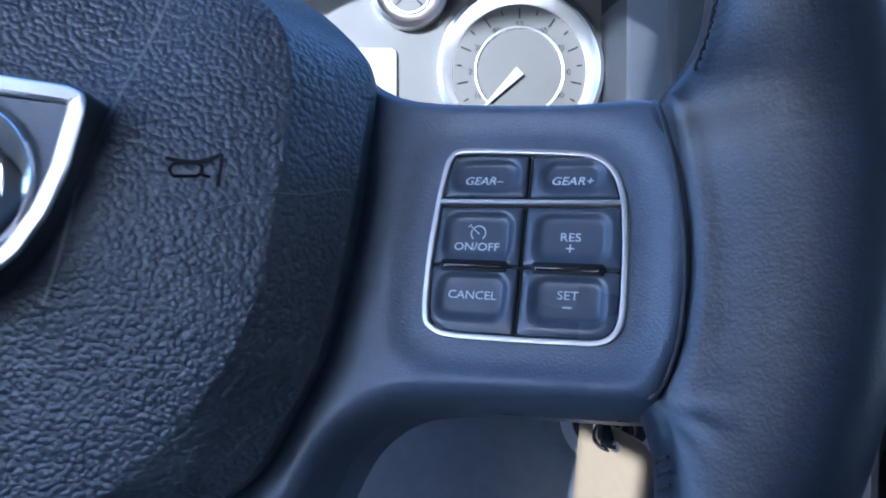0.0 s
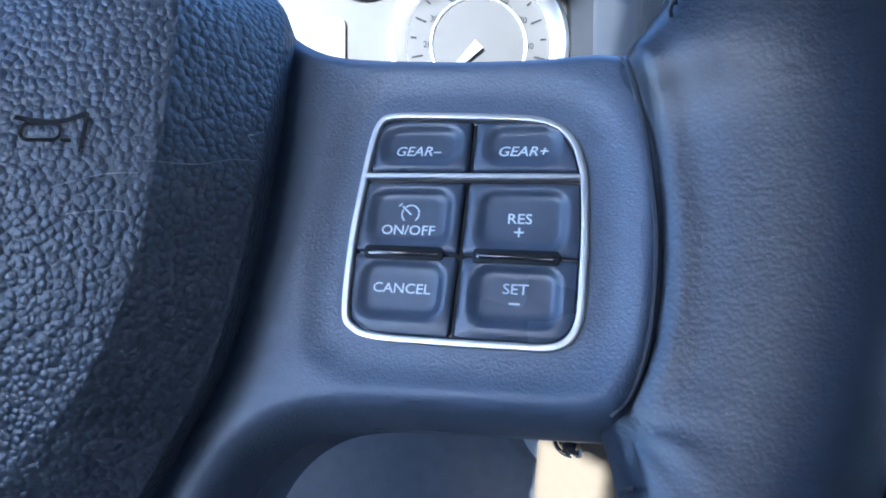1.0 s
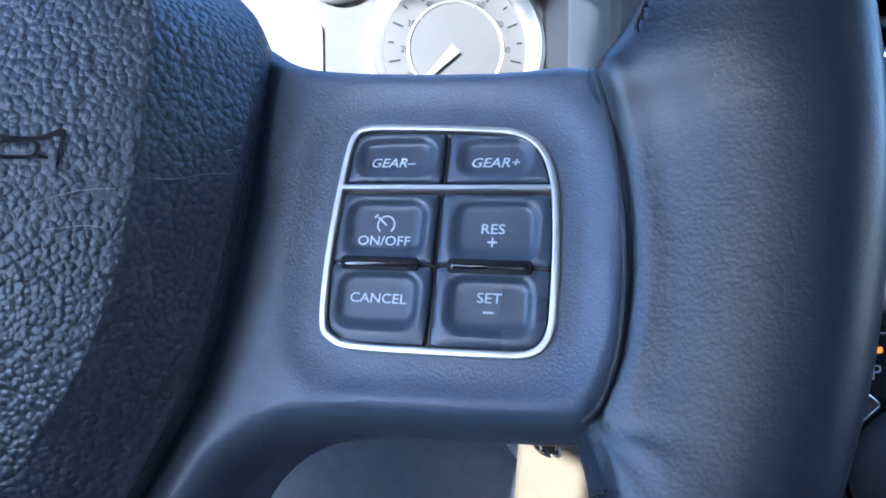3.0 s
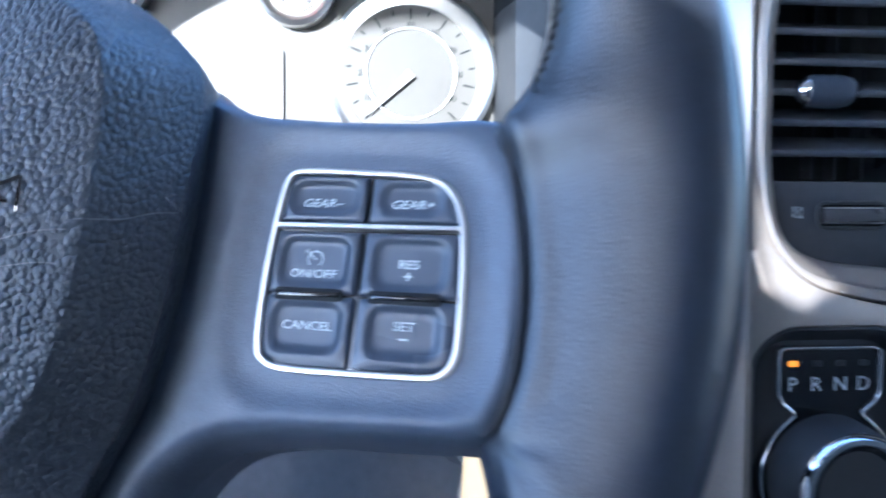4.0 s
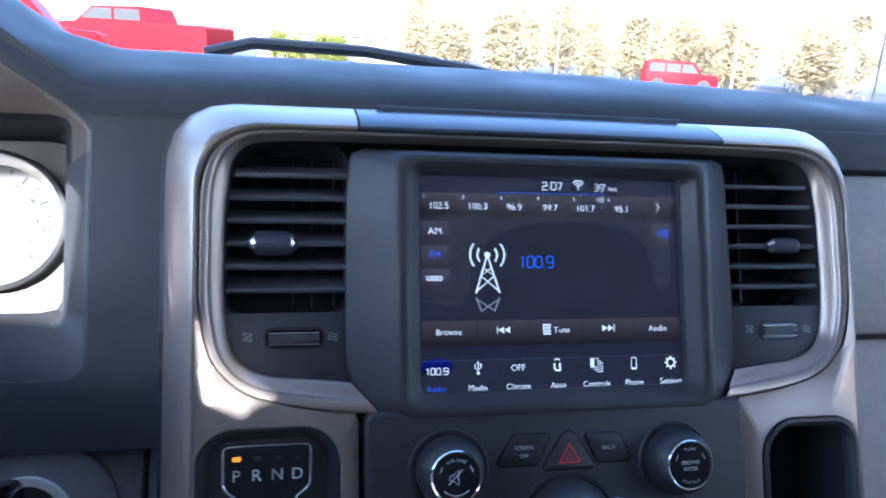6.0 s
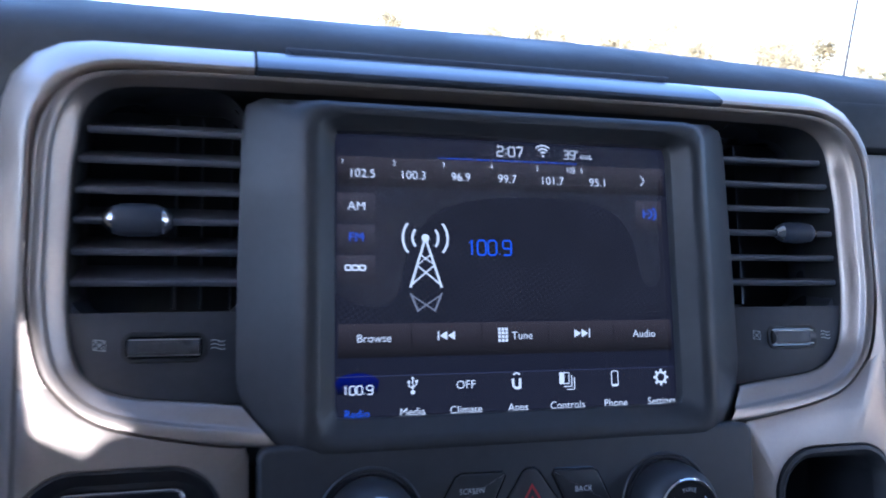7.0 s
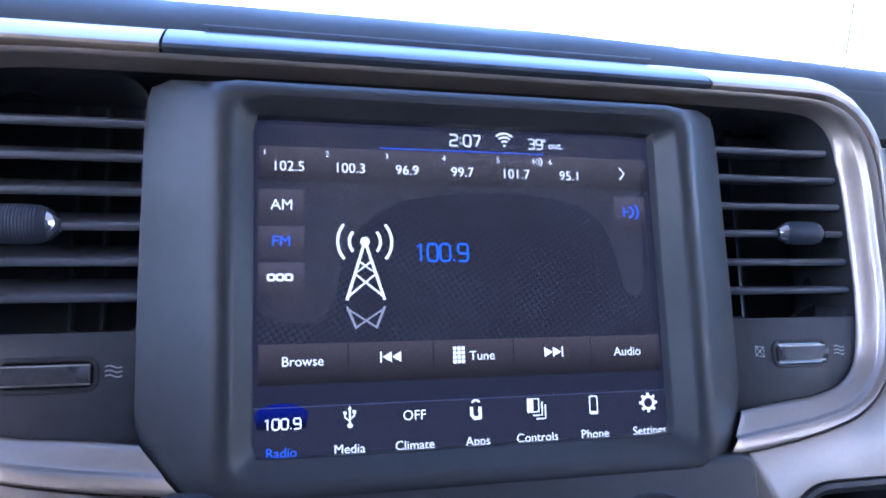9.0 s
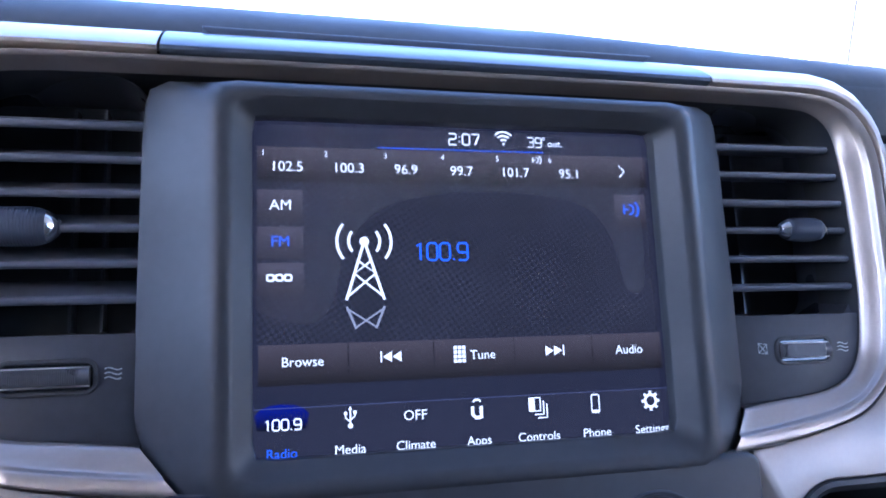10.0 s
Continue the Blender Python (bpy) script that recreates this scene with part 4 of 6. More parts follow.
    part("closed_symbol", merged(stroke([(xl - q, wy + 1.6 - q), (xl + q, wy + 1.0 - q), (xl + q, wy + 1.0 + q), (xl - q, wy + 1.6 + q)], 0.4, -15.0, True),
                                 stroke([(xl - q, wy + 1.6 - q), (xl + q, wy + 1.0 + q)], 0.35, -15.0), stroke([(xl - q, wy + 1.6 + q), (xl + q, wy + 1.0 - q)], 0.35, -15.0)), PRINT, v, smooth=False)
    waves = [stroke([(xr - 3 + 6 * i / 12, wy + 0.8 + dy + 0.45 * math.sin(i / 12 * 2 * math.pi)) for i in range(13)], 0.4, -15.0) for dy in (-1.7, 0, 1.7)]
    part("open_symbol", merged(*waves), PRINT, v, smooth=False)
    return v


vent(-1, "black slatted air vent with ribbed tab, driver side")
vent(1, "black slatted air vent with ribbed tab, passenger side")

# ---- knobs and switches on the control panel ----
PW = 7.6


def knob(cx, cy, r, h, label, cap_r, ridges=True):
    k = thing("rotary_dial", DASH, label, "dial", "centre stack dials")
    part("collar", turned([(r + 4.0, PW - 3), (r + 4.0, PW + 0.6), (r + 3.4, PW + 1.2), (r + 2.6, PW + 1.2), (r + 2.2, PW + 0.5), (r + 1.6, PW + 0.5), (r + 1.2, PW + 1.4), (r + 0.3, PW + 0.6)], cx, cy, 48), DARK, k)
    seg = 96
    prof_ = [(r, PW - 1), (r, PW + h * 0.35), (r * 0.93, PW + h * 0.72), (cap_r + 2.2, PW + h * 0.95), (cap_r + 1.2, PW + h)]
    part("grip", turned(prof_, cx, cy, seg), KNOB, k, "fine-ribbed dark rubber grip")
    part("chrome_ring", turned([(cap_r + 1.0, PW + h - 1), (cap_r + 1.0, PW + h + 0.4), (cap_r + 0.6, PW + h + 0.9), (cap_r + 0.1, PW + h + 0.6), (cap_r - 0.2, PW + h - 1)], cx, cy, 48), CHROME, k, "bright chrome ring")
    part("cap", turned([(cap_r, PW + h - 2), (cap_r - 0.3, PW + h + 0.2), (cap_r * 0.6, PW + h + 0.5), (0.4, PW + h + 0.6)], cx, cy, 40), GLOSS, k, "dark cap")
    return k, PW + h + 0.75


kv, wz = knob(-71.5, -107.5, 19.5, 19, "dark volume knob with chrome ring and mute symbol", 13.4)


def arc_text(name, text, size, cx, cy, r, w, parent, mat, mid=90.0, step=None):
    n = len(text)
    step = step or size * 0.78 / r * 180 / math.pi
    bms = []
    for i, ch in enumerate(text):
        if ch == " ":
            continue
        a = mid + step * ((n - 1) / 2 - i)
        b = lettering(ch, size, 0, 0, 0)
        rot = Matrix.Rotation(radians(a - 90), 4, "Z")
        tr = Matrix.Translation(Vector((cx + r * math.cos(radians(a)), cy + r * math.sin(radians(a)), w)) * MM)
        bmesh.ops.transform(b, matrix=tr @ rot, verts=b.verts)
        bms.append(b)
    part(name, merged(*bms), mat, parent, smooth=False)


arc_text("volume_word", "VOLUME", 2.6, -71.5, -107.5, 9.3, wz, kv, PRINT)
part("arc_mark", merged(stroke(arcs(-71.5, -107.5, 9.6, 142, 165), 0.4, wz), stroke(arcs(-71.5, -107.5, 9.6, 15, 38), 0.4, wz), stroke(arcs(-71.5, -107.5, 9.8, 225, 315), 0.45, wz)), PRINT, kv, smooth=False)
part("mute_symbol", merged(stroke([(-75.2, -106.5), (-73.4, -106.5), (-70.4, -103.5), (-70.4, -112), (-73.4, -109.1), (-75.2, -109.1)], 0.55, wz, True), stroke([(-76, -111.3), (-68.2, -103.7)], 0.5, wz)), PRINT, kv, smooth=False)

kt, wz = knob(69.2, -109, 19.5, 19, "dark tuning knob with chrome ring marked browse enter", 13.4)
arc_text("tune_word", "TUNE", 2.5, 69.2, -109, 9.6, wz, kt, PRINT)
arc_text("scroll_word", "SCROLL", 2.3, 69.2, -109, -9.8, wz, kt, PRINT, mid=90.0, step=-12.0)
part("browse_word", lettering("BROWSE", 3.0, 69.2, -107.4, wz), PRINT, kt, smooth=False)
part("enter_word", lettering("ENTER", 3.0, 69.2, -110.9, wz), PRINT, kt, smooth=False)
part("arc_mark", merged(stroke(arcs(69.2, -109, 9.8, 140, 162), 0.4, wz), stroke(arcs(69.2, -109, 9.8, 18, 40), 0.4, wz)), PRINT, kt, smooth=False)

kc, wz = knob(-0.5, -140.5, 25.0, 24, "large dark fan knob with chrome ring marked off", 17.4)
part("off_word", lettering("OFF", 4.0, -0.5, -143.5, wz), PRINT, kc, smooth=False)
fan = [stroke(arcs(-0.5 + dx, -137.5, 2.0, a0, a0 + 250, 12), 0.7, wz) for dx, a0 in ((-4.5, -40), (0.2, 0), (4.5, 30))]
part("fan_symbol", merged(*fan), PRINT, kc, smooth=False)


def push_button(name, outline, label, cat="button"):
    b = thing(name, DASH, label, cat, "centre stack buttons")
    part("well", slab(offset(outline, 1.1), PW - 2, PW + 0.25, 0.4, 1), GLOSS, b)
    part("key", slab(outline, PW - 1, PW + 1.6, 1.0, 2, 0.3), KNOB, b)
    return b


b1 = push_button("screen_off_button", [(-12.2, -90.2), (-31.0, -90.0), (-33.6, -91.2), (-42.2, -105.4), (-41.2, -107.0), (-20.4, -107.2), (-18.4, -106.2), (-11.2, -91.6)], "dark push button marked screen off")
part("word", merged(lettering("SCREEN", 3.3, -26.8, -97.0, PW + 1.75), lettering("OFF", 3.3, -26.8, -101.6, PW + 1.75)), PRINT, b1, smooth=False)
b2 = push_button("hazard_button", [(3.0, -89.4), (-0.4, -89.4), (-2.2, -90.6), (-14.6, -108.8), (-13.6, -110.6), (16.2, -110.6), (17.2, -108.8), (4.8, -90.6)], "dark triangular hazard button with red warning triangle")
part("red_triangle", stroke([(1.3, -96.4), (-5.0, -106.8), (7.6, -106.8)], 2.0, PW + 1.75, True), RED_PRINT, b2, "red triangle outline", smooth=False)
part("inner_triangle", stroke([(1.3, -101.4), (-0.9, -105.0), (3.5, -105.0)], 1.0, PW + 1.75, True), RED_PRINT, b2, smooth=False)
b3 = push_button("back_button", [(31.4, -91.2), (13.0, -90.6), (12.0, -92.0), (18.8, -106.6), (20.6, -107.8), (39.0, -107.8), (40.2, -106.2), (33.6, -92.2)], "dark push button marked back")
part("word", lettering("BACK", 3.4, 26.4, -99.3, PW + 1.75), PRINT, b3, smooth=False)

for sgn in (-1, 1):
    cl = thing("climate_switch_panel", DASH, "gloss black climate switch panel with chrome outline", "switch panel", "climate panels")
    o = [(26.5, -129.0), (33, -128.9), (74, -135.6), (78.5, -138), (79, -144), (77.5, -160), (74, -164.2), (40, -171), (22, -172)]
    o = [(sgn * x - 1, y - (0.8 if sgn < 0 else 0)) for x, y in o]
    if sgn > 0:
        o = o[::-1]
    ar = sum(p[0] * q[1] - q[0] * p[1] for p, q in zip(o, o[1:] + o[:1]))
    o = o if ar > 0 else o[::-1]
    o = resample(o, 80)
    part("chrome_outline", frame_piece(o, offset(o, -1.8), PW - 1, PW + 1.6, 0.6), CHROME, cl, "bright chrome outline")
    part("panel", slab(offset(o, -1.7), PW - 2, PW + 0.7, 0.3, 1), GLOSS, cl)
    mark = sgn * 52
    if sgn < 0:
        part("ac_word", lettering("A/C", 3.6, mark + 2, -147.5, PW + 0.8), PRINT_DIM, cl, smooth=False)
        part("down_mark", stroke([(-36, -141.5), (-32.5, -143.5), (-29, -141.5)], 1.0, PW + 0.8), glow("blue_mark", (0.02, 0.12, 0.5), 0.01), cl, smooth=False)
        part("recirculation_symbol", merged(stroke(rrect(mark + 6, -158, 11, 3.6, 1.6), 0.5, PW + 0.8, True), stroke(rrect(mark + 6, -155.8, 6, 2.4, 1.0), 0.5, PW + 0.8, True)), PRINT_DIM, cl, smooth=False)
        part("divider", stroke([(-74, -150.5), (-42, -150.5)], 0.5, PW + 0.8), PRINT_DIM, cl, smooth=False)
    else:
        part("up_mark", stroke([(27, -141.5), (30.5, -139.5), (34, -141.5)], 1.0, PW + 0.8), RED_PRINT, cl, smooth=False)
        part("front_word", lettering("FRONT", 2.6, 62.5, -139.5, PW + 0.8), PRINT_DIM, cl, smooth=False)
        for yy in (-139.5, -156):
            part("defrost_symbol", merged(stroke(rrect(51, yy, 8.5, 5.2, 1.8), 0.6, PW + 0.8, True), stroke([(49, yy - 3), (49, yy + 2)], 0.4, PW + 0.8), stroke([(51, yy - 3), (51, yy + 2)], 0.4, PW + 0.8), stroke([(53, yy - 3), (53, yy + 2)], 0.4, PW + 0.8)), PRINT, cl, smooth=False)
        part("divider", stroke([(46, -148.5), (74, -147.0)], 0.5, PW + 0.8), PRINT_DIM, cl, smooth=False)

# ---- rotary gear selector ----
gear = thing("gear_selector", DASH, "rotary gear selector with chrome knob and lit letter window", "gear selector")
ho = rrect(-171.5, -180, 79.6, 197.6, (22, 22, 10, 10), 8)
part("housing", loft([mm(ho, -4.0), mm(offset(ho, -1.2), -3.6), mm(offset(ho, -4.0), -7.5), mm(offset(ho, -7.0), -12.0)], cap1=True), DARK, gear, "dark dished housing")
KC = (-172.3, -148.5)
around = [(KC[0] + 32 * math.cos(radians(a)), KC[1] + 32 * math.sin(radians(a))) for a in range(122, 419, 6)]
win = [(-147.3, -94.0), (-148.3, -91.2), (-151, -90.0), (-193.0, -90.0), (-196.0, -91.2), (-197.0, -94.0), (-196.8, -112), (-194.5, -116.0), (-188.5, -120.5)] + around[1:-1] + [(-156.2, -120.5), (-150.0, -116.0), (-147.6, -112)]
win = resample(win, 170)
part("window_frame", frame_piece(win, offset(win, -1.5), -13, -5.4, 0.6), CHROME, gear, "bright chrome outline of window and knob")
part("window", slab(offset(win, -1.4), -13, -7.2, 0.3, 1), GLOSS, gear, "gloss black gear window")
for i, ch in enumerate("PRND"):
    part("letter", lettering(ch, 9.0, -188.8 + 11.1 * i, -106.8, -7.0), PRINT, gear, smooth=False)
    part("lamp", slab(rrect(-188.8 + 11.1 * i, -97.8, 4.6, 2.6, 0.6), -7.6, -6.9, 0.2, 1), LED if i == 0 else DARK, gear, "lit amber lamp" if i == 0 else "")
part("knob", turned([(28, -12), (28, -4), (27, 6), (25.6, 13.5), (24.8, 15)], -172.3, -148.5, 64), BEZEL, gear, "dark grey knob")
part("knob_ring", turned([(25.4, 13), (25.2, 15.6), (23.6, 17.6), (21.4, 17.8), (20.4, 16.6), (20.2, 14)], -172.3, -148.5, 64), CHROME, gear, "wide chrome knob ring")
part("knob_cap", turned([(20.6, 12), (20.2, 15.4), (12, 14.0), (0.5, 13.6)], -172.3, -148.5, 48), GLOSS, gear, "dished black knob cap")

# ---- storage pocket ----
pocket = thing("storage_pocket", DASH, "open black storage pocket in the silver panel", "storage pocket")
pk = rrect(174, -183, 71.6, 185.6, (18, 24, 10, 10), 8)
part("rim", loft([mm(pk, -5), mm(offset(pk, -0.5), -1.6), mm(offset(pk, -2.5), -1.0), mm(offset(pk, -5), -3.0), mm(offset(pk, -6.5), -9)]), BEZEL, pocket, "smooth dark grey rim")
part("well", loft([mm(offset(pk, -5.8), -6), mm(offset(pk, -9), -60)], cap1=True), DARK, pocket)

# ---- gauges ----
cluster = thing("instrument_cluster", DASH, "white-faced instrument cluster under a hooded brow", "gauge cluster")
GW = -118
part("face", slab(rrect(-490, 44, 374, 122, 8), GW - 6, GW, 1.0, 1), GAUGE, cluster, "pale gauge face")


def dial(cx, cy, r, n, name="dial", needle=None):
    d = part(name, turned([(r, GW), (r, GW + 9), (r - 2.5, GW + 11), (r - 4.5, GW + 9), (r - 8, GW + 2), (r - 9, GW + 1)], cx, cy, 48, cap=False), SATIN_CHROME, cluster, "satin metal dial ring")
    part("disc", turned([(r - 8.5, GW + 0.5), (r - 8.8, GW + 1.2), (1, GW + 1.3)], cx, cy, 48), GAUGE, d)
    part("inner_ring", frame_piece(circle(cx, cy, r * 0.55), circle(cx, cy, r * 0.52), GW + 0.5, GW + 2.4, 0.4), SATIN_CHROME, d)
    ticks = []
    for i in range(n):
        a = radians(225 - 270 * i / (n - 1))
        r0, r1 = r - 11, r - (17 if i % 2 == 0 else 14)
        ticks.append(stroke([(cx + r0 * math.cos(a), cy + r0 * math.sin(a)), (cx + r1 * math.cos(a), cy + r1 * math.sin(a))], 0.9, GW + 1.6))
    part("tick_marks", merged(*ticks), SHROUD, d, smooth=False)
    a = radians(needle if needle is not None else 225)
    part("needle", merged(slab([(cx + 3 * math.cos(a + 1.57), cy + 3 * math.sin(a + 1.57)), (cx - 3 * math.cos(a + 1.57), cy - 3 * math.sin(a + 1.57)), (cx + (r - 13) * math.cos(a), cy + (r - 13) * math.sin(a))], GW + 4, GW + 5, 0.2, 1)), RED_PRINT if needle else PANEL_GREY, d, "red needle" if needle else "pale needle")
    return d


dial(-352, 47, 47, 17)
dial(-580, 47, 47, 17)
dial(-415, 92, 22, 7, needle=70)
dial(-512, 92, 22, 7, needle=70)
part("info_display", slab(rrect(-464, 34, 84, 52, 4), GW, GW + 3, 0.6, 1), PANEL_GREY, cluster, "grey information display")
part("steering_shroud", loft([[Vector((-479 + 70 * math.cos(a) * k, -40 + 34 * math.sin(a) * k, w)) * MM for a in [2 * math.pi * i / 32 for i in range(32)]] for k, w in ((1.1, -120), (1.0, -60), (0.92, 20), (0.8, 60))], cap0=True, cap1=True), SHROUD, cluster, "dark steering column shroud")
for i in range(9):
    part("numeral", lettering(str(10 * (i + 1)), 4.6, -352 + 27 * math.cos(radians(210 - 30 * i)), 47 + 27 * math.sin(radians(210 - 30 * i)), GW + 1.7), SHROUD, cluster, smooth=False)

# ---- ignition ----
ign = thing("ignition_switch", DASH, "ignition switch with pale ring and black key inserted", "ignition switch")
IW = W_FACE - 7
part("housing", turned([(44, IW - 6), (43, IW + 1), (38, IW + 4), (30, IW + 5)], -303, -137, 48), KNEE_LIT, ign, "oval dash boss")
part("pale_ring", turned([(26.3, IW + 3), (26.3, IW + 7.2), (25.5, IW + 8), (21, IW + 8), (20.2, IW + 6)], -311, -137, 56), RING_GREY, ign, "pale grey ring")
part("barrel", turned([(20.6, IW + 2), (20.4, IW + 7), (12, IW + 8), (2, IW + 8.4)], -311, -137, 40), DARK, ign)
arc_text("switch_word", "ON START", 3.2, -311, -137, 16.5, IW + 8.2, ign, PRINT_DIM, mid=20)
key = thing("ignition_key", DASH, "black plastic key with a split ring in the ignition", "key")
part("key_head", loft([mm([(-318 + x, -128 + y) for x, y in rrect(0, 0, 15 - g, 34 - g, 6, 6)], w) for g, w in ((4, IW + 8), (0, IW + 11), (0, IW + 36), (3, IW + 42))], cap0=True, cap1=True), GLOSS, key, "black key head")
part("split_ring", tube([Vector((-318 + 9.5 * math.cos(a), -136 + 9.5 * math.sin(a), IW + 40 + 3 * math.sin(a))) * MM for a in [2 * math.pi * i / 36 for i in range(36)]], 0.0009, 8, True), CHROME, key, "thin steel split ring")
hang = DASH @ (Vector((-318, -138, IW + 42)) * MM)
yaw = radians(48.0)
TAG_M = Matrix(((math.cos(yaw), 0, -math.sin(yaw), hang.x), (-math.sin(yaw), 0, -math.cos(yaw), hang.y), (0, 1, 0, hang.z), (0, 0, 0, 1)))
tag_o = [(-15, 5), (-20, -1), (-20, -92), (20, -92), (20, -1), (15, 5)]
tg = solo("key_tag", slab(resample(tag_o, 60), -0.4, 0.4, 0.2, 1), TAG, TAG_M, "blank manila paper key tag hanging from the key", "key tag", smooth=False)
part("eyelet", turned([(3.2, -0.2), (3.2, 0.7), (1.6, 0.7), (1.6, 0.2)], 0, -4, 20, cap=False), SATIN_CHROME, tg, "brass eyelet")
part("string", tube([Vector((0, -4, 0.8)) * MM, Vector((2, 3, 1.5)) * MM, Vector((3, 10, 0)) * MM], 0.0006, 6), TAG, tg, "thin white string")

# ---- steering wheel ----
from mathutils.bvhtree import BVHTree

wheel = thing("steering_wheel", WHEEL, "dark leather-wrapped steering wheel with thumb switches", "steering wheel")
TO_W = WHEEL.inverted() @ SPOKE
FROM_W = TO_W.inverted()


seam_line = spline([Vector((*p, 0)) for p in ((29.0, 35.0), (32.2, 30.0), (35.6, 19.9), (38.6, 3.9), (40.0, -10), (39.3, -26), (36.6, -36.5), (33.5, -40.5))], 44)
SEAM_Y, SEAM_X = [p.y for p in seam_line][::-1], [p.x for p in seam_line][::-1]


def leather_relief(p):
    """Rolled fold beside the grip seam and the puckers where the lower stitching pulls; p in mm on the switch plate."""
    away = p.x - float(np.interp(p.y, SEAM_Y, SEAM_X)) - 4.2
    ends = 1 / (1 + math.exp((p.y - 33) / 1.5)) / (1 + math.exp(-(p.y + 38) / 2.0))
    up = 0.9 * math.exp(-(away / 2.1) ** 2) * ends
    dx, dy = p.x - 36.0, p.y + 43.0
    r, phi = math.hypot(dx, dy), math.atan2(dy, dx)
    near = math.exp(-(r / 13.0) ** 2)
    up += 0.26 * math.cos(8.0 * phi + 0.18 * r) * min(1.0, r / 5.0) * near - 0.7 * math.exp(-(r / 3.5) ** 2)
    # shallow creases across the upper grip
    up -= 0.16 * math.exp(-((p.y - 24 - 0.12 * (p.x - 60) + 0.5 * math.sin(p.x * 0.35)) / 0.5) ** 2) * math.exp(-((p.x - 62) / 12) ** 2)
    up -= 0.12 * math.exp(-((p.y - 19 - 0.05 * (p.x - 60) + 0.4 * math.sin(p.x * 0.28)) / 0.5) ** 2) * math.exp(-((p.x - 65) / 9) ** 2)
    return up


def rim_mesh(lo, hi, fine=1):
    """The rim: an oval section round the circle, swelling inwards where the grip meets the side spokes."""
    n, seg = round((hi - lo) * 0.8 * fine), 28 * fine
    loops = []
    for i in range(n + 1):
        th = radians(lo + (hi - lo) * i / n)
        c = Vector((math.cos(th), math.sin(th), 0))
        swell = 0.0
        for mid in (-7.0, 187.0):
            d = abs((math.degrees(th) - mid + 180) % 360 - 180)
            above = math.sin(th) > math.sin(radians(mid))
            swell = max(swell, 1.0 / (1.0 + (d / 15.5) ** 4) if above else 1.0 / (1.0 + (d / 20.0) ** 8))
        deg = (math.degrees(th) + 180) % 360 - 180
        horn = 4.6 * math.exp(-((deg - 3.0) / 3.4) ** 2)
        loop = []
        for k in range(seg):
            a = 2 * math.pi * k / seg
            ca, sa = math.cos(a), math.sin(a)
            pr = 16.0 * math.copysign(abs(ca) ** 0.9, ca)
            pn = 15.5 * math.copysign(abs(sa) ** 0.9, sa)
            if ca < 0:
                pn = 15.5 * math.copysign(abs(sa) ** (0.9 - 0.5 * swell), sa)
                pr -= (21.0 * swell + horn) * (-ca)
                pn *= 1 - 0.50 * swell * (-ca)
                pn -= 12.5 * swell * (-ca) ** 1.5
            p = (c * (181.0 + pr) + Vector((0, 0, pn))) * MM
            if fine > 1 and sa > 0.05 and -32 < deg < 12:
                p += (c * ca + Vector((0, 0, sa))) * leather_relief(FROM_W @ p / MM) * MM
            loop.append(p)
        loops.append(loop)
    return loft(loops)


rim = part("rim", rim_mesh(165.5, 374.5, 3), RIM_LEATHER, wheel, "worn smooth dark leather rim")
part("rim_top", rim_mesh(14.5, 165.5), RIM_GLOSS, wheel, "glossy black upper rim")
for deg in (14.5, 165.5, -62.0, 242.0):
    th = radians(deg)
    c, t = Vector((math.cos(th), math.sin(th), 0)), Vector((0, 0, 1))
    pts = [(c * (181 + (16.15 if math.cos(a) > 0 else 20.4) * math.cos(a)) + t * 15.75 * math.sin(a)) * MM for a in [2 * math.pi * k / 36 for k in range(36)]]
    part("rim_seam", tube(pts, 0.0008, 6, True), STITCH, wheel, "leather seam")
# cross stitches on the inside of the grip
for lo, hi in ((6.0, 14.0), (-60, -27)):
    for k in range(round((hi - lo) * 1.1)):
        th = radians(lo + k / 1.1)
        c, s = Vector((math.cos(th), math.sin(th), 0)), Vector((-math.sin(th), math.cos(th), 0))
        d = abs(math.degrees(th) + 7)
        r = 181 - 16.1 - 21.0 / (1 + ((d / 15.5) ** 4 if th > -0.12 else (d / 20.0) ** 8))
        p = [(c * (r - 0.9 + 1.2 * abs(f)) + s * (1.6 * f) + Vector((0, 0, 2 + 3.2 * f))) * MM for f in (-0.7, -0.3, 0.3, 0.7)]
        part("stitch", tube(p, 0.00042, 6), STITCH, wheel)


def rel(pts):
    return [TO_W @ (Vector(p) * MM) for p in pts]


# right spoke panel, built on the switch plate's own plane
sp_ctrl = [(-58, 50), (-48, 45), (-34, 38.8), (-14, 36.5), (10, 35.6), (31.5, 35.6), (38.6, 26.5), (43.6, 10), (44.6, -8), (43.4, -26), (40, -38), (34, -44.4), (13, -46.0), (-1, -46.6), (-15, -47.6), (-27.6, -50), (-36.5, -55.2), (-42.5, -62.5), (-47, -73), (-54, -92), (-76, -100), (-84, -30), (-80, 40)]
sp = resample([(p.x, p.y) for p in spline([Vector((*p, 0)) for p in sp_ctrl], 160, True)], 150)
if sum(p[0] * q[1] - q[0] * p[1] for p, q in zip(sp, sp[1:] + sp[:1])) < 0:
    sp = sp[::-1]


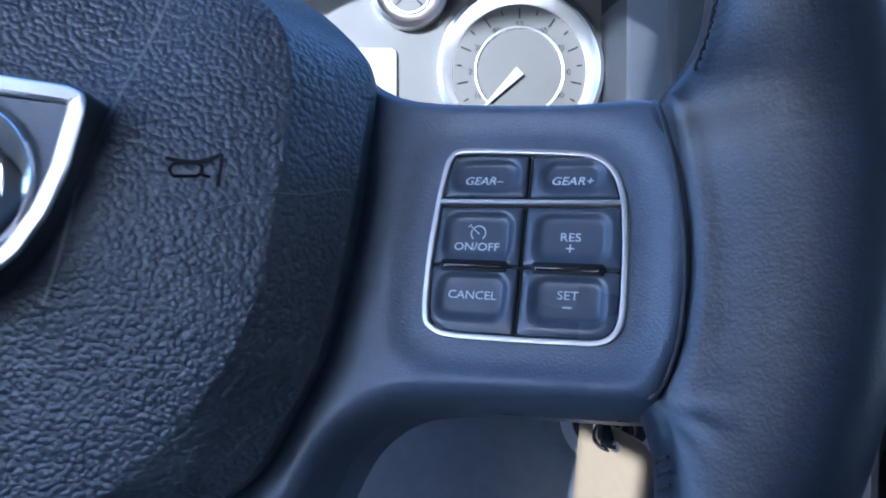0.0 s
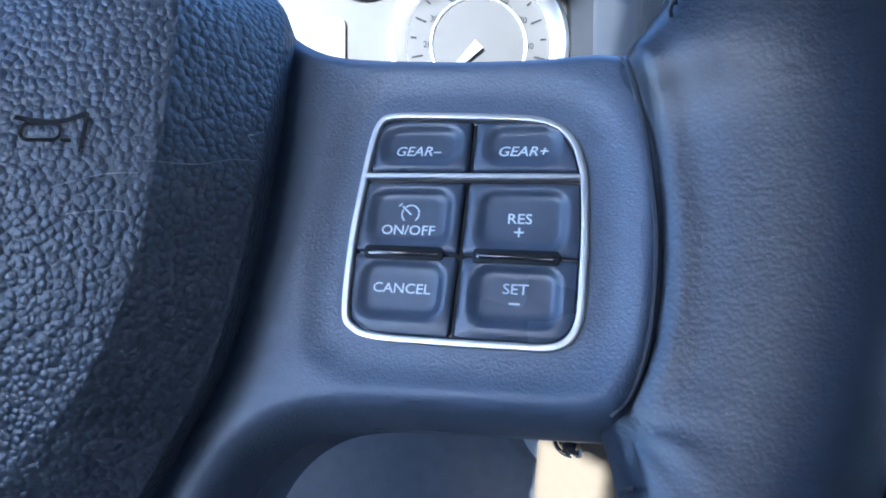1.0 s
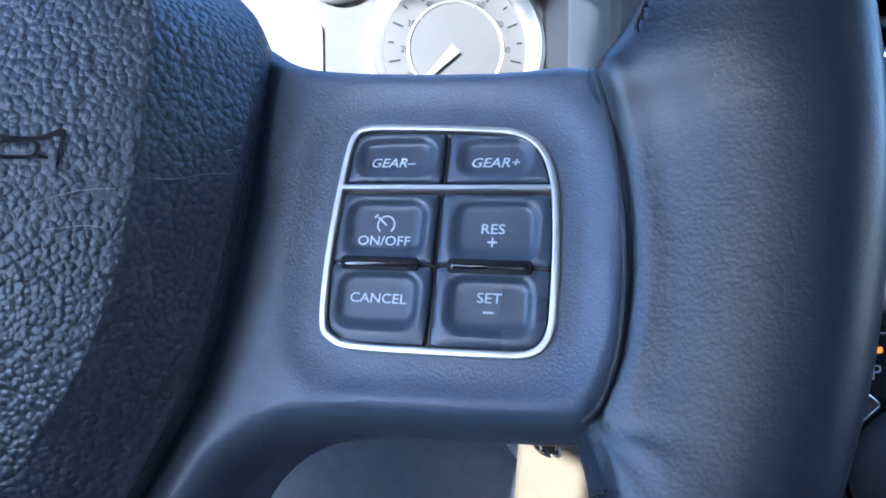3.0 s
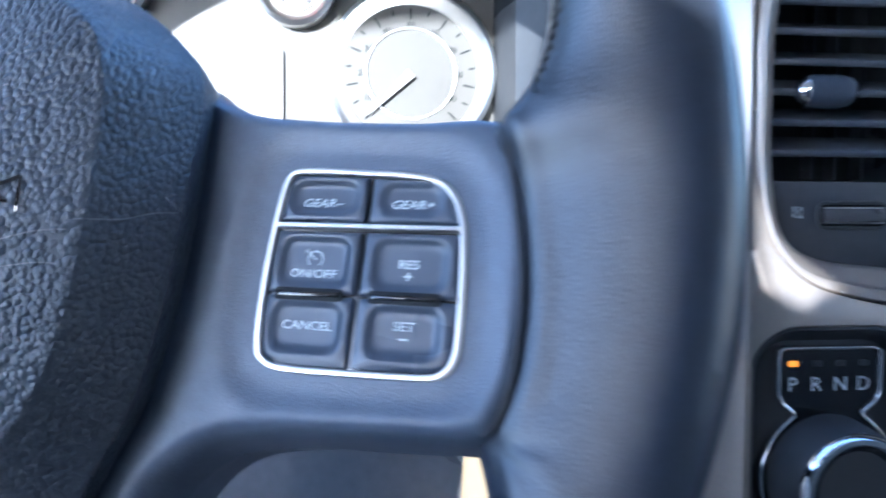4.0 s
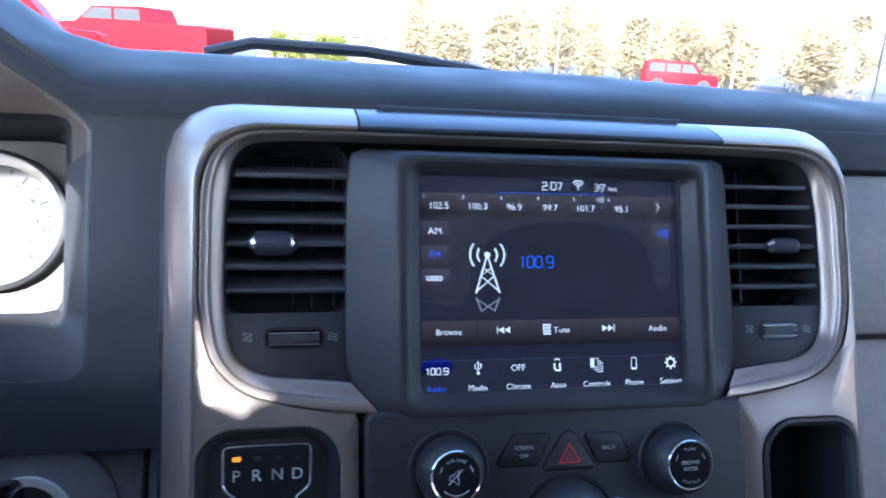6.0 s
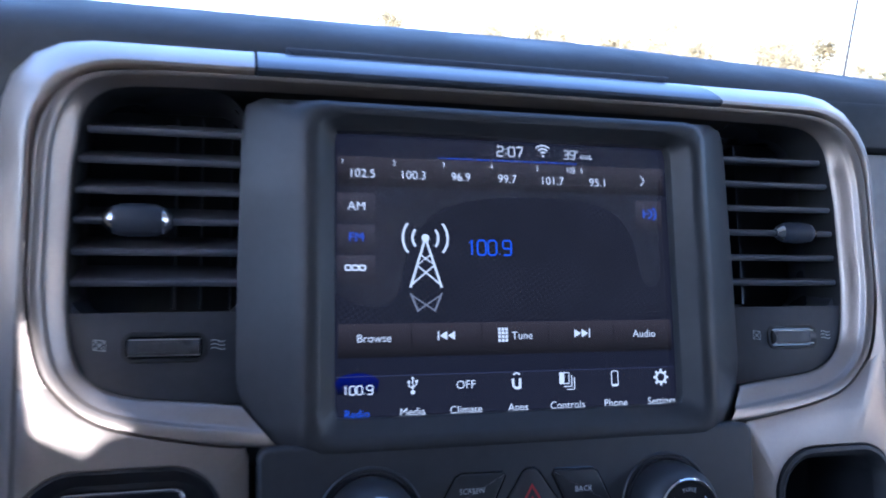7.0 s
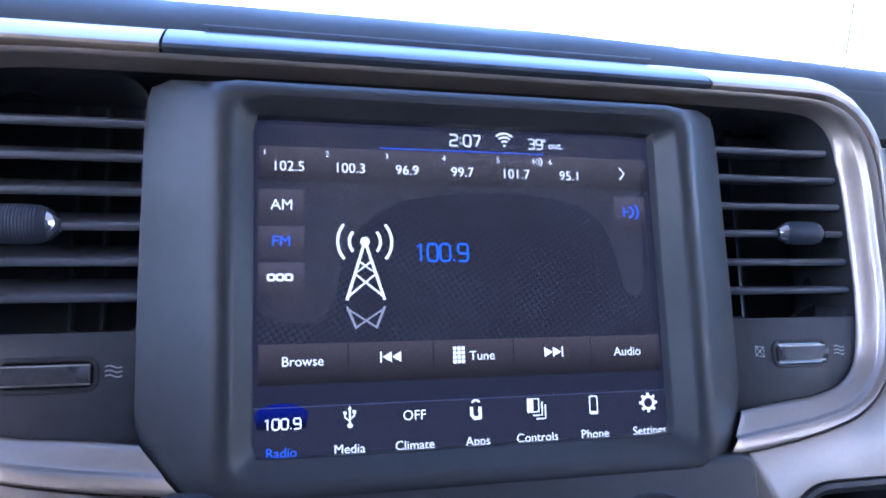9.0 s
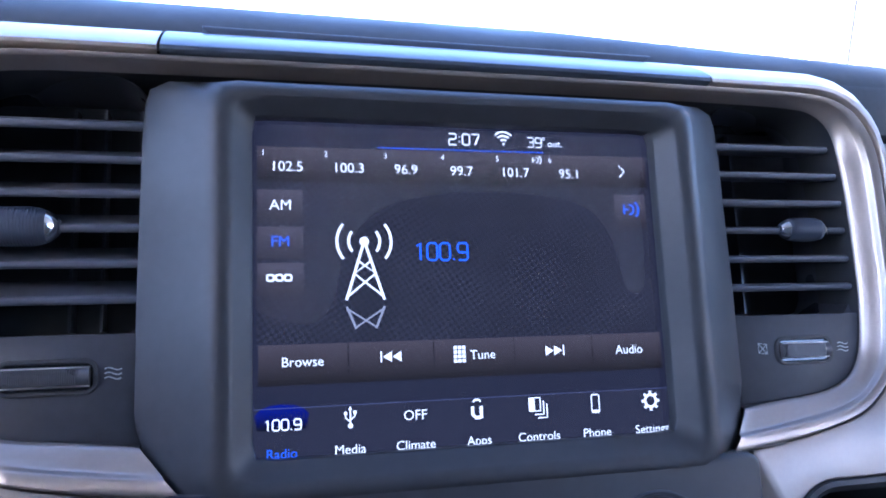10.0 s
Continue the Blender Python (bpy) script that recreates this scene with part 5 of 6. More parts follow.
def polar_from(poly, c, n=150):
    out = []
    for i in range(n):
        a = 2 * math.pi * i / n
        d, best = Vector((math.cos(a), math.sin(a))), 0
        for p, q in zip(poly, poly[1:] + poly[:1]):
            p, q = Vector(p[:2]), Vector(q[:2])
            e, r = q - p, p - Vector(c)
            den = d.x * e.y - d.y * e.x
            if abs(den) > 1e-9:
                t, s = (r.x * e.y - r.y * e.x) / den, (r.x * d.y - r.y * d.x) / den
                if t > 0 and -1e-6 <= s <= 1 + 1e-6:
                    best = max(best, t)
        out.append((c[0] + d.x * best, c[1] + d.y * best))
    return out


bz_ctrl = [(-17.0, 19.7), (-4, 19.5), (10.5, 18.8), (17.0, 17.9), (21.0, 15.9), (23.9, 12.6), (25.6, 8.2), (26.6, 3.5), (27.4, -8), (27.6, -20), (27.2, -24.8), (25.6, -28.0), (22.0, -30.0), (14.0, -30.4), (0.8, -30.6), (-14, -30.5), (-19.4, -29.0), (-22.2, -25.0), (-23.0, -10), (-22.4, 4), (-21.6, 13), (-20.4, 17.6)]
CC = (1.0, -5.0)
bz = polar_from([(p.x, p.y) for p in spline([Vector((*p, 0)) for p in bz_ctrl], 160, True)], CC)


def lift(pts, w):
    return rel([(x, y, w) for x, y in pts])


def mixp(a, b, f):
    return [(p[0] + (q[0] - p[0]) * f, p[1] + (q[1] - p[1]) * f) for p, q in zip(a, b)]


def drop_left(pts, w):
    """The panel dives under the airbag cover on its hub side."""
    return rel([(x, y, w - 0.012 * max(0, -30 - x) ** 1.5) for x, y in pts])


def near(poly, X, Y):
    """Distance from each point to the outline, the nearest outline point, and whether it lies inside."""
    A = np.array(poly)
    B = np.roll(A, -1, axis=0)
    best = np.full(X.shape, 1e9)
    nx, ny, ins_ = np.zeros(X.shape), np.zeros(X.shape), np.zeros(X.shape, bool)
    for (x0, y0), (x1, y1) in zip(A, B):
        ex, ey = x1 - x0, y1 - y0
        t = np.clip(((X - x0) * ex + (Y - y0) * ey) / (ex * ex + ey * ey + 1e-12), 0, 1)
        qx, qy = x0 + t * ex, y0 + t * ey
        d = np.hypot(X - qx, Y - qy)
        m = d < best
        best[m], nx[m], ny[m] = d[m], qx[m], qy[m]
        cross = (y0 > Y) != (y1 > Y)
        if abs(ey) > 1e-12:
            ins_ ^= cross & (X < x0 + (Y - y0) / ey * ex)
    return best, nx, ny, ins_


def spoke_surface():
    """The soft panel: rolled over at its edge, dished round the switch plate, diving under the airbag cover."""
    g = 1.2
    X, Y = np.meshgrid(np.arange(-88, 50, g), np.arange(-104, 56, g))
    d, nx, ny, inside = near(sp, X, Y)
    snap = ~inside & (d < g * 0.75)
    X, Y, d = np.where(snap, nx, X), np.where(snap, ny, Y), np.where(snap, 0.0, d)
    d2, _, _, in2 = near(sp, X, Y)
    low = np.clip((-28 - ny) / 14, 0, 1)
    e = np.clip(np.where(snap, 0.0, d) / (7.0 + 1.0 * low), 0, 1)
    W = 1.0 - 17.0 * (1 - e) ** 2.8
    gz, _, _, inz = near(bz, X, Y)
    f = np.clip((np.where(inz, 0, gz) - 3.5) / 8.0, 0, 1)
    W -= 1.5 * (1 - f * f * (3 - 2 * f))
    W = np.where(inz & (gz > 1.6), -4.5, W)
    W -= 0.012 * np.clip(-30 - X, 0, None) ** 1.5
    keep = inside | snap
    b = bmesh.new()
    vs = {}
    for r in range(X.shape[0]):
        for c in range(X.shape[1]):
            if keep[r, c]:
                vs[r, c] = b.verts.new(TO_W @ (Vector((X[r, c], Y[r, c], W[r, c])) * MM))
    for r, c in list(vs):
        q = [(r, c), (r, c + 1), (r + 1, c + 1), (r + 1, c)]
        have = [vs[k] for k in q if k in vs]
        if len(have) == 4 or (len(have) == 3 and (r, c) in vs):
            b.faces.new(have)
    bmesh.ops.remove_doubles(b, verts=b.verts, dist=1e-6)
    skirt = resample(sp, 200)
    return merged(b, loft([drop_left(skirt, -30), drop_left(skirt, -15.8)]))


spoke = part("spoke_panel", spoke_surface(), SOFT, wheel, "soft-touch slate spoke panel", angle=60)


def on_rim(x, y, up):
    """The wheel's surface at (x, y) of the switch plate, raised by up mm."""
    o, d = TO_W @ (Vector((x, y, 60)) * MM), TO_W.to_3x3() @ Vector((0, 0, -1))
    hits = [h for h in (t.ray_cast(o, d) for t in (RIM_TREE, SPOKE_TREE)) if h[0]]
    p = min(hits, key=lambda h: h[3])[0] if hits else TO_W @ (Vector((x, y, -10)) * MM)
    return p - d * up * MM


tree_of = lambda ob: BVHTree.FromPolygons([v.co for v in ob.data.vertices], [tuple(p.vertices) for p in ob.data.polygons])
RIM_TREE, SPOKE_TREE = tree_of(rim), tree_of(spoke)
part("grip_seam", tube([on_rim(p.x, p.y, -0.1) for p in seam_line], 0.0007, 8), VENT, wheel, "dark seam beside the grip")
bezel_w = part("switch_bezel", loft([lift(bz, -2.5), lift(bz, 0.25), lift(offset(bz, -0.2), 0.5), lift(offset(bz, -0.8), 0.62), lift(offset(bz, -1.35), 0.5), lift(offset(bz, -1.55), 0.25), lift(offset(bz, -1.6), -2.5)]), PLATED, wheel, "polished silver outline")


def in_spoke(bm):
    bmesh.ops.transform(bm, matrix=TO_W, verts=bm.verts)
    return bm


inner = offset(bz, -1.3)
part("switch_well", in_spoke(slab(inner, -4, -1.4, 0.1, 1)), GLOSS, wheel)
part("cross_bar", loft([rel([(x, 4.9 + dy, w) for x in (-21.4, -10, 2, 14, 25.4)]) for dy, w in ((0.85, -2), (0.75, 0.2), (0.35, 0.55), (-0.35, 0.55), (-0.75, 0.2), (-0.85, -2))], closed=False), PLATED, bezel_w)


def clip_poly(poly, x0, x1, y0, y1):
    for ax, lim, sg in ((0, x0, 1), (0, x1, -1), (1, y0, 1), (1, y1, -1)):
        out = []
        for p, q in zip(poly, poly[1:] + poly[:1]):
            dp, dq = sg * (p[ax] - lim), sg * (q[ax] - lim)
            if dp >= 0:
                out.append(p)
            if dp * dq < 0:
                f = dp / (dp - dq)
                out.append((p[0] + (q[0] - p[0]) * f, p[1] + (q[1] - p[1]) * f))
        poly = out
    return poly


def thumb_switch(name, x0, x1, y0, y1, dish, label):
    o = clip_poly(offset(bz, -1.85), x0, x1, y0, y1)
    c = ((max(p[0] for p in o) + min(p[0] for p in o)) / 2, (max(p[1] for p in o) + min(p[1] for p in o)) / 2)
    o = polar_from(o, c, 96)
    d0 = polar_from(rrect(*dish, 4.0, 6), c, 96)
    d1 = polar_from(rrect(dish[0], dish[1] + 0.3, dish[2] - 5.4, dish[3] - 4.6, 2.2, 6), c, 96)
    L = [lift(o, -3), lift(o, -0.5), lift(offset(o, -0.25), -0.15), lift(mixp(o, d0, 0.5), 0.1), lift(mixp(o, d0, 0.9), 0.2)]
    L += [lift(mixp(d0, d1, f), 0.2 - 1.02 * (0.5 - 0.5 * math.cos(math.pi * f))) for f in (0.0, 0.2, 0.4, 0.6, 0.8, 1.0)] + [lift(mixp(d1, [c] * len(d1), k), -0.84) for k in (0.2, 0.5, 0.75, 0.93)]
    s = part(name, loft(L, cap1=True), BUTTON, wheel, label)
    return s


def legend(parent, *bms):
    bm = merged(*bms)
    part("legend", in_spoke(bm), PRINT, parent, smooth=False)


b = thumb_switch("gear_down_switch", -40, 1.2, 6.1, 40, (-9.6, 12.1, 19.4, 9.6), "dark thumb switch")
legend(b, lettering("GEAR\u2013", 3.0, -10.1, 11.0, -0.7, shear=0.22, stretch=1.14, bold=0.008))
b = thumb_switch("gear_up_switch", 2.5, 40, 6.1, 40, (12.6, 11.8, 17.0, 9.4), "dark thumb switch")
legend(b, lettering("GEAR+", 3.0, 12.8, 10.9, -0.7, shear=0.22, stretch=1.14, bold=0.008))
b = thumb_switch("cruise_switch", -40, 1.0, -11.7, 3.6, (-10.0, -4.2, 19.6, 13.6), "dark thumb switch")
sym = [stroke(arcs(-10.2, -3.2, 1.9, -50, 130), 0.34, -0.78), stroke(arcs(-10.2, -3.2, 1.9, 150, 232, 8), 0.34, -0.78), stroke([(-10.0, -3.4), (-12.2, -1.5)], 0.34, -0.78), stroke([(-13.0, -1.6), (-12.3, -0.9)], 0.3, -0.78)]
legend(b, lettering("ON/OFF", 2.95, -10.3, -6.7, -0.78, stretch=1.12, bold=0.008), *sym)
b = thumb_switch("resume_switch", 2.2, 40, -11.7, 3.6, (13.8, -4.3, 19.6, 13.6), "dark thumb switch")
legend(b, lettering("RES", 3.0, 13.4, -3.7, -0.78, stretch=1.12, bold=0.008), stroke([(12.4, -6.6), (14.4, -6.6)], 0.4, -0.78), stroke([(13.4, -7.6), (13.4, -5.6)], 0.4, -0.78))
b = thumb_switch("cancel_switch", -40, 1.2, -40, -12.3, (-10.0, -19.8, 19.6, 13.0), "dark thumb switch")
legend(b, lettering("CANCEL", 2.95, -10.0, -19.2, -0.78, stretch=1.12, bold=0.008))
b = thumb_switch("set_switch", 2.4, 40, -40, -12.3, (13.9, -19.9, 19.2, 13.0), "dark thumb switch")
legend(b, lettering("SET", 3.0, 13.8, -18.2, -0.78, stretch=1.12, bold=0.008), stroke([(12.7, -21.2), (14.9, -21.2)], 0.42, -0.78))
for x0, x1 in ((-19.0, -1.6), (4.6, 22.2)):
    part("rocker_slot", in_spoke(slab(rrect((x0 + x1) / 2, -12.0, x1 - x0, 3.0, 0.9, 4), -3, 0.5, 0.2)), SHROUD, wheel, "black rocker slot")
    part("rocker_bar", in_spoke(slab(rrect((x0 + x1) / 2, -12.0, x1 - x0 - 1.4, 1.5, 0.7, 4), -3, 0.8, 0.5)), GLOSS, wheel, "glossy dark rocker bar")

# airbag cover, mirrored about the hub's middle
MX = -16.0
half_o = [(MX, 66, -42), (22, 63, -42), (48, 52, -40), (64, 38, -35), (72, 25, -30), (71, 6, -25), (69, -13, -21), (66, -32, -19), (61, -52, -18), (54, -66, -19), (42, -84, -21), (12, -100, -24), (MX, -104, -26)]
half_f = [(MX, 46, -18), (16, 45, -17), (36, 41, -13), (49, 32, -9), (53.5, 18, -6.5), (53, 2, -4.5), (51.5, -14, -3.5), (48.3, -33, -4), (42.6, -49, -5), (32, -65, -8), (18.5, -79, -11), (4, -86, -13), (MX, -89, -15)]


def ring3(h, n=120):
    pts = [Vector(p) for p in h] + [Vector((2 * MX - p[0], p[1], p[2])) for p in h[1:-1][::-1]]
    return spline(pts, n, True)


ro, rf = ring3(half_o), ring3(half_f)
lerp = lambda f, up=0.0: [(a.lerp(c, f) + Vector((0, 0, up))) * MM for a, c in zip(ro, rf)]
hub = Vector((MX, -14, -2.0))
inn = lambda f, up=0.0: [(a.lerp(Vector((hub.x, hub.y, a.z + (hub.z - a.z) * f)), f) + Vector((0, 0, up))) * MM for a in rf]
cover = part("airbag_cover", loft([[(p + Vector((0, 0, -26))) * MM for p in ro], [(p + Vector((0, 0, -3))) * MM for p in ro], lerp(0.05, 0.3), lerp(0.5, 0.8), lerp(0.97, 0.1), inn(0.02, 0.0), inn(0.3, -0.6), inn(0.6, -0.6), inn(0.9, 0.0)], cap1=True), LEATHER, wheel, "pebbled dark airbag cover with scratches", angle=24)
# tear seam, scratches, horn symbol and badge lie on the cover
TREE = BVHTree.FromPolygons([v.co for v in cover.data.vertices], [tuple(p.vertices) for p in cover.data.polygons])


def on_cover(bm, up=0.15):
    for v in bm.verts:
        hit = TREE.ray_cast(Vector((v.co.x, v.co.y, 0.1)), Vector((0, 0, -1)))
        if hit[0]:
            v.co.z = hit[0].z + up * MM
    return bm


def dense(pts, n=14):
    return [(p.x, p.y) for p in spline([Vector((*p, 0)) for p in pts], n)]


SCUFF_GLINT = node_mat("scuff_and_seam_highlight", (0.16, 0.165, 0.18), 0.6, scale=900)
horn = [stroke(dense([(25.6, -5.6), (31, -6.4), (35, -6.2), (38.8, -4.6)]), 0.9, 0), stroke(dense([(38.9, -4.6), (38.3, -12.4)], 6), 0.7, 0), stroke(rrect(30.6, -8.4, 7.4, 3.2, 1.5, 5), 0.7, 0, True), stroke(dense([(34.4, -9.8), (36.4, -10.2)], 4), 0.7, 0)]
part("horn_symbol", on_cover(merged(*horn), 0.3), GLOSS, wheel, "embossed horn symbol", smooth=False)
# the seam's highlight is put in as a paler colour than the cover
part("tear_seam", on_cover(stroke(dense([(-3.0, -40.0), (2.5, -27.0), (6.0, -13.0), (8.6, -1.0), (11.0, 8.0), (14.5, 20), (18.5, 33), (22, 44)], 34), 0.8, 0), 0.25), SCUFF_GLINT, wheel, "moulded tear seam, coloured paler for its highlight", smooth=False)
part("scratch", on_cover(merged(stroke(dense([(50, -14.0), (58, -13.2), (64, -10.8), (71.5, -9.6)], 22), 0.22, 0), stroke(dense([(33, -19.0), (42, -16.6), (49, -16.2)], 16), 0.16, 0), stroke(dense([(36, -24.0), (43, -23.2), (47, -23.6)], 12), 0.14, 0)), 0.08), SCUFF_GLINT, wheel, "pale hairline scratches", smooth=False)
BC, BR = Vector((-19.4, -8.4, 0)), Matrix.Rotation(radians(-8.0), 3, "Z")
bd_half = [(0, 21.6), (22, 21.2), (26, 20.0), (26.6, 16), (25.6, 2), (23, -9), (18.5, -18.5), (11, -27), (0, -34)]
bd = [(BC + BR @ Vector((x, y, 0))) for x, y in bd_half[::-1]]
bd = [(p.x, p.y) for p in ([BC + BR @ Vector((x, y, 0)) for x, y in bd_half[::-1]] + [BC + BR @ Vector((-x, y, 0)) for x, y in bd_half[1:-1]])]
bd = resample(bd, 100)
if sum(p[0] * q[1] - q[0] * p[1] for p, q in zip(bd, bd[1:] + bd[:1])) < 0:
    bd = bd[::-1]
badge = part("badge", loft([mm(offset(bd, 0.8), -10), mm(offset(bd, 0.6), 0.6), mm(bd, 2.0)], cap0=True), DARK, wheel, "shield-shaped badge on a dark base")
part("badge_rim", loft([mm(bd, 0.5), mm(bd, 2.6), mm(offset(bd, -0.5), 3.2), mm(offset(bd, -3.2), 3.4), mm(offset(bd, -3.8), 2.8), mm(offset(bd, -4.0), 0.5)]), SATIN_CHROME, badge, "satin chrome shield outline")
part("badge_field", slab(offset(bd, -3.8), -2, 1.2, 0.2, 1), SOFT, badge)
part("badge_boss", loft([mm([(BC.x + 18.5 * k * math.cos(a), BC.y - 3 + 19.5 * k * math.sin(a)) for a in [2 * math.pi * i / 40 for i in range(40)]], w) for k, w in ((1.0, 0.8), (0.97, 3.2), (0.86, 5.0), (0.66, 6.2), (0.42, 5.0), (0.30, 2.5))], cap1=True), CHROME, badge, "domed chrome boss")
# left and lower spokes, plain
part("left_spoke", loft([[Vector((x, y, z)) * MM for x, y, z in ((-170, 16, -8), (-170, -40, -8), (-90, -60, -30), (-90, 24, -34))], [Vector((x, y, z)) * MM for x, y, z in ((-170, 16, -18), (-170, -40, -18), (-90, -60, -44), (-90, 24, -46))]], cap0=True, cap1=True), SOFT, wheel)
for sg in (-1, 1):
    part("lower_spoke", loft([[Vector((MX + sg * x, y, z)) * MM for x, y, z in ((34, -80, -30), (62, -70, -34), (74, -158, -10), (48, -170, -8))], [Vector((MX + sg * x, y, z)) * MM for x, y, z in ((34, -80, -44), (62, -70, -46), (74, -158, -18), (48, -170, -16))]], cap0=True, cap1=True), SOFT, wheel)
part("hub_back", turned([(60, -110), (62, -60), (66, -45)], MX, -18, 40), DARK, wheel)

# ---- outside ----
ASPHALT = node_mat("asphalt", (0.09, 0.09, 0.095), 0.9, scale=3.0, vary=0.2)
RED_PAINT = node_mat("red_paint", (0.30, 0.003, 0.008), 0.55, spec=0.15, scale=2.0, vary=0.05)
CAR_GLASS = node_mat("car_glass", (0.03, 0.035, 0.04), 0.35, scale=2.0)
TYRE = node_mat("tyre", (0.03, 0.03, 0.03), 0.8, scale=30)
RENDERED = node_mat("white_wall", (0.31, 0.29, 0.265), 0.8, scale=1.5)
BARK = node_mat("bark", (0.27, 0.225, 0.15), 0.9, scale=8)
TWIG = node_mat("dry_leaf", (0.29, 0.24, 0.13), 0.9, scale=2.0, vary=0.4)
GREEN = node_mat("evergreen", (0.17, 0.18, 0.03), 0.9, scale=2.0, vary=0.4)
solo("ground", box(-400, 400, -60, 600, -0.3, 0), ASPHALT, Matrix(), "grey asphalt lot reaching the horizon", "ground", kind="structure", smooth=False)


def pickup(m, label):
    t = thing("pickup_truck", m, label, "pickup truck", "parked red trucks")
    body = [(-2.9, 0.62), (2.9, 0.62), (2.95, 1.1), (2.85, 1.38), (1.35, 1.50), (0.75, 1.98), (-0.85, 2.02), (-1.05, 1.56), (-2.9, 1.56), (-2.98, 1.5), (-3.0, 0.9)]
    part("body", loft([[Vector((x, y, z)) for x, z in body] for y in (-0.95, -0.9, 0.9, 0.95)], cap0=True, cap1=True), RED_PAINT, t, "glossy red body")
    for y in (-0.965, 0.965):
        for x0, x1, xa, xb in ((0.1, 1.15, 0.1, 0.72), (-0.85, 0.0, -0.8, 0.0)):
            q = [(x0, 1.60), (x1, 1.60), (xb, 1.92), (xa, 1.92)]
            part("side_window", loft([[Vector((x, y, z)) for x, z in q], [Vector((x, y * 1.004, z)) for x, z in q]], cap0=True, cap1=True), CAR_GLASS, t)
        for x in (-1.9, 1.9):
            b = bmesh.new()
            loops = [[Vector((x + r * math.cos(a), y + dy, 0.40 + r * math.sin(a))) for a in [2 * math.pi * i / 24 for i in range(24)]] for r, dy in ((0.40, -0.12), (0.40, 0.06), (0.24, 0.08), (0.05, 0.06))]
            part("tyre", loft(loops, cap0=True, cap1=True, bm=b), TYRE, t)
    return t


pickup(Matrix.Translation((-5.5, 30.6, 0)) @ Matrix.Rotation(radians(158), 4, "Z") @ Matrix.Scale(1.18, 4), "glossy red pickup truck parked on the lot")


def suv(m, label):
    t = thing("suv", m, label, "car", "parked red cars")
    side = [(-2.1, 0.45), (2.1, 0.45), (2.17, 0.75), (2.12, 1.02), (1.95, 1.08), (1.2, 1.14), (0.72, 1.74), (0.6, 1.79), (-1.8, 1.82), (-1.95, 1.76), (-2.12, 1.1)]
    part("body", loft([[Vector((x * k, y, 0.45 + (z - 0.45) * (1 if abs(y) < 0.9 else k))) for x, z in side] for y, k in ((-0.9, 0.97), (-0.86, 1.0), (0.86, 1.0), (0.9, 0.97))], cap0=True, cap1=True), RED_PAINT, t, "bright red body")
    for x0, x1, xa, xb in ((0.05, 1.0, 0.05, 0.6), (-0.85, -0.05, -0.85, -0.05), (-1.85, -0.95, -1.8, -0.95)):
        w4 = [(x0, 1.17), (x1, 1.17), (xb, 1.64), (xa, 1.64)]
        part("side_window", loft([[Vector((x, -0.895, z)) for x, z in w4], [Vector((x, -0.915, z)) for x, z in w4]], cap0=True, cap1=True), CAR_GLASS, t)
    for x in (-1.3, 1.35):
        part("tyre", loft([[Vector((x + r * math.cos(a), dy, 0.40 + r * math.sin(a))) for a in [2 * math.pi * i / 24 for i in range(24)]] for r, dy in ((0.40, -0.6), (0.40, -0.93), (0.22, -0.95))], cap0=True, cap1=True), TYRE, t)
    return t


suv(Matrix.Translation((-7.9, 23.6, 0)) @ Matrix.Rotation(radians(8), 4, "Z") @ Matrix.Scale(1.3, 4), "large red off-road car parked beside the pickup")
suv(Matrix.Translation((23.3, 41.5, 0)) @ Matrix.Rotation(radians(-20), 4, "Z"), "bright red off-road car parked by the trees")
bld = thing("low_building", Matrix.Translation((7.0, 75.0, 0)), "low pale building across the lot", "building")
part("wall", box(-9, 9, -4, 4, 0, 2.4), RENDERED, bld, smooth=False)
part("roof", box(-9.3, 9.3, -4.3, 4.3, 2.4, 2.6), RENDERED, bld, smooth=False)
rnd = random.Random(7)


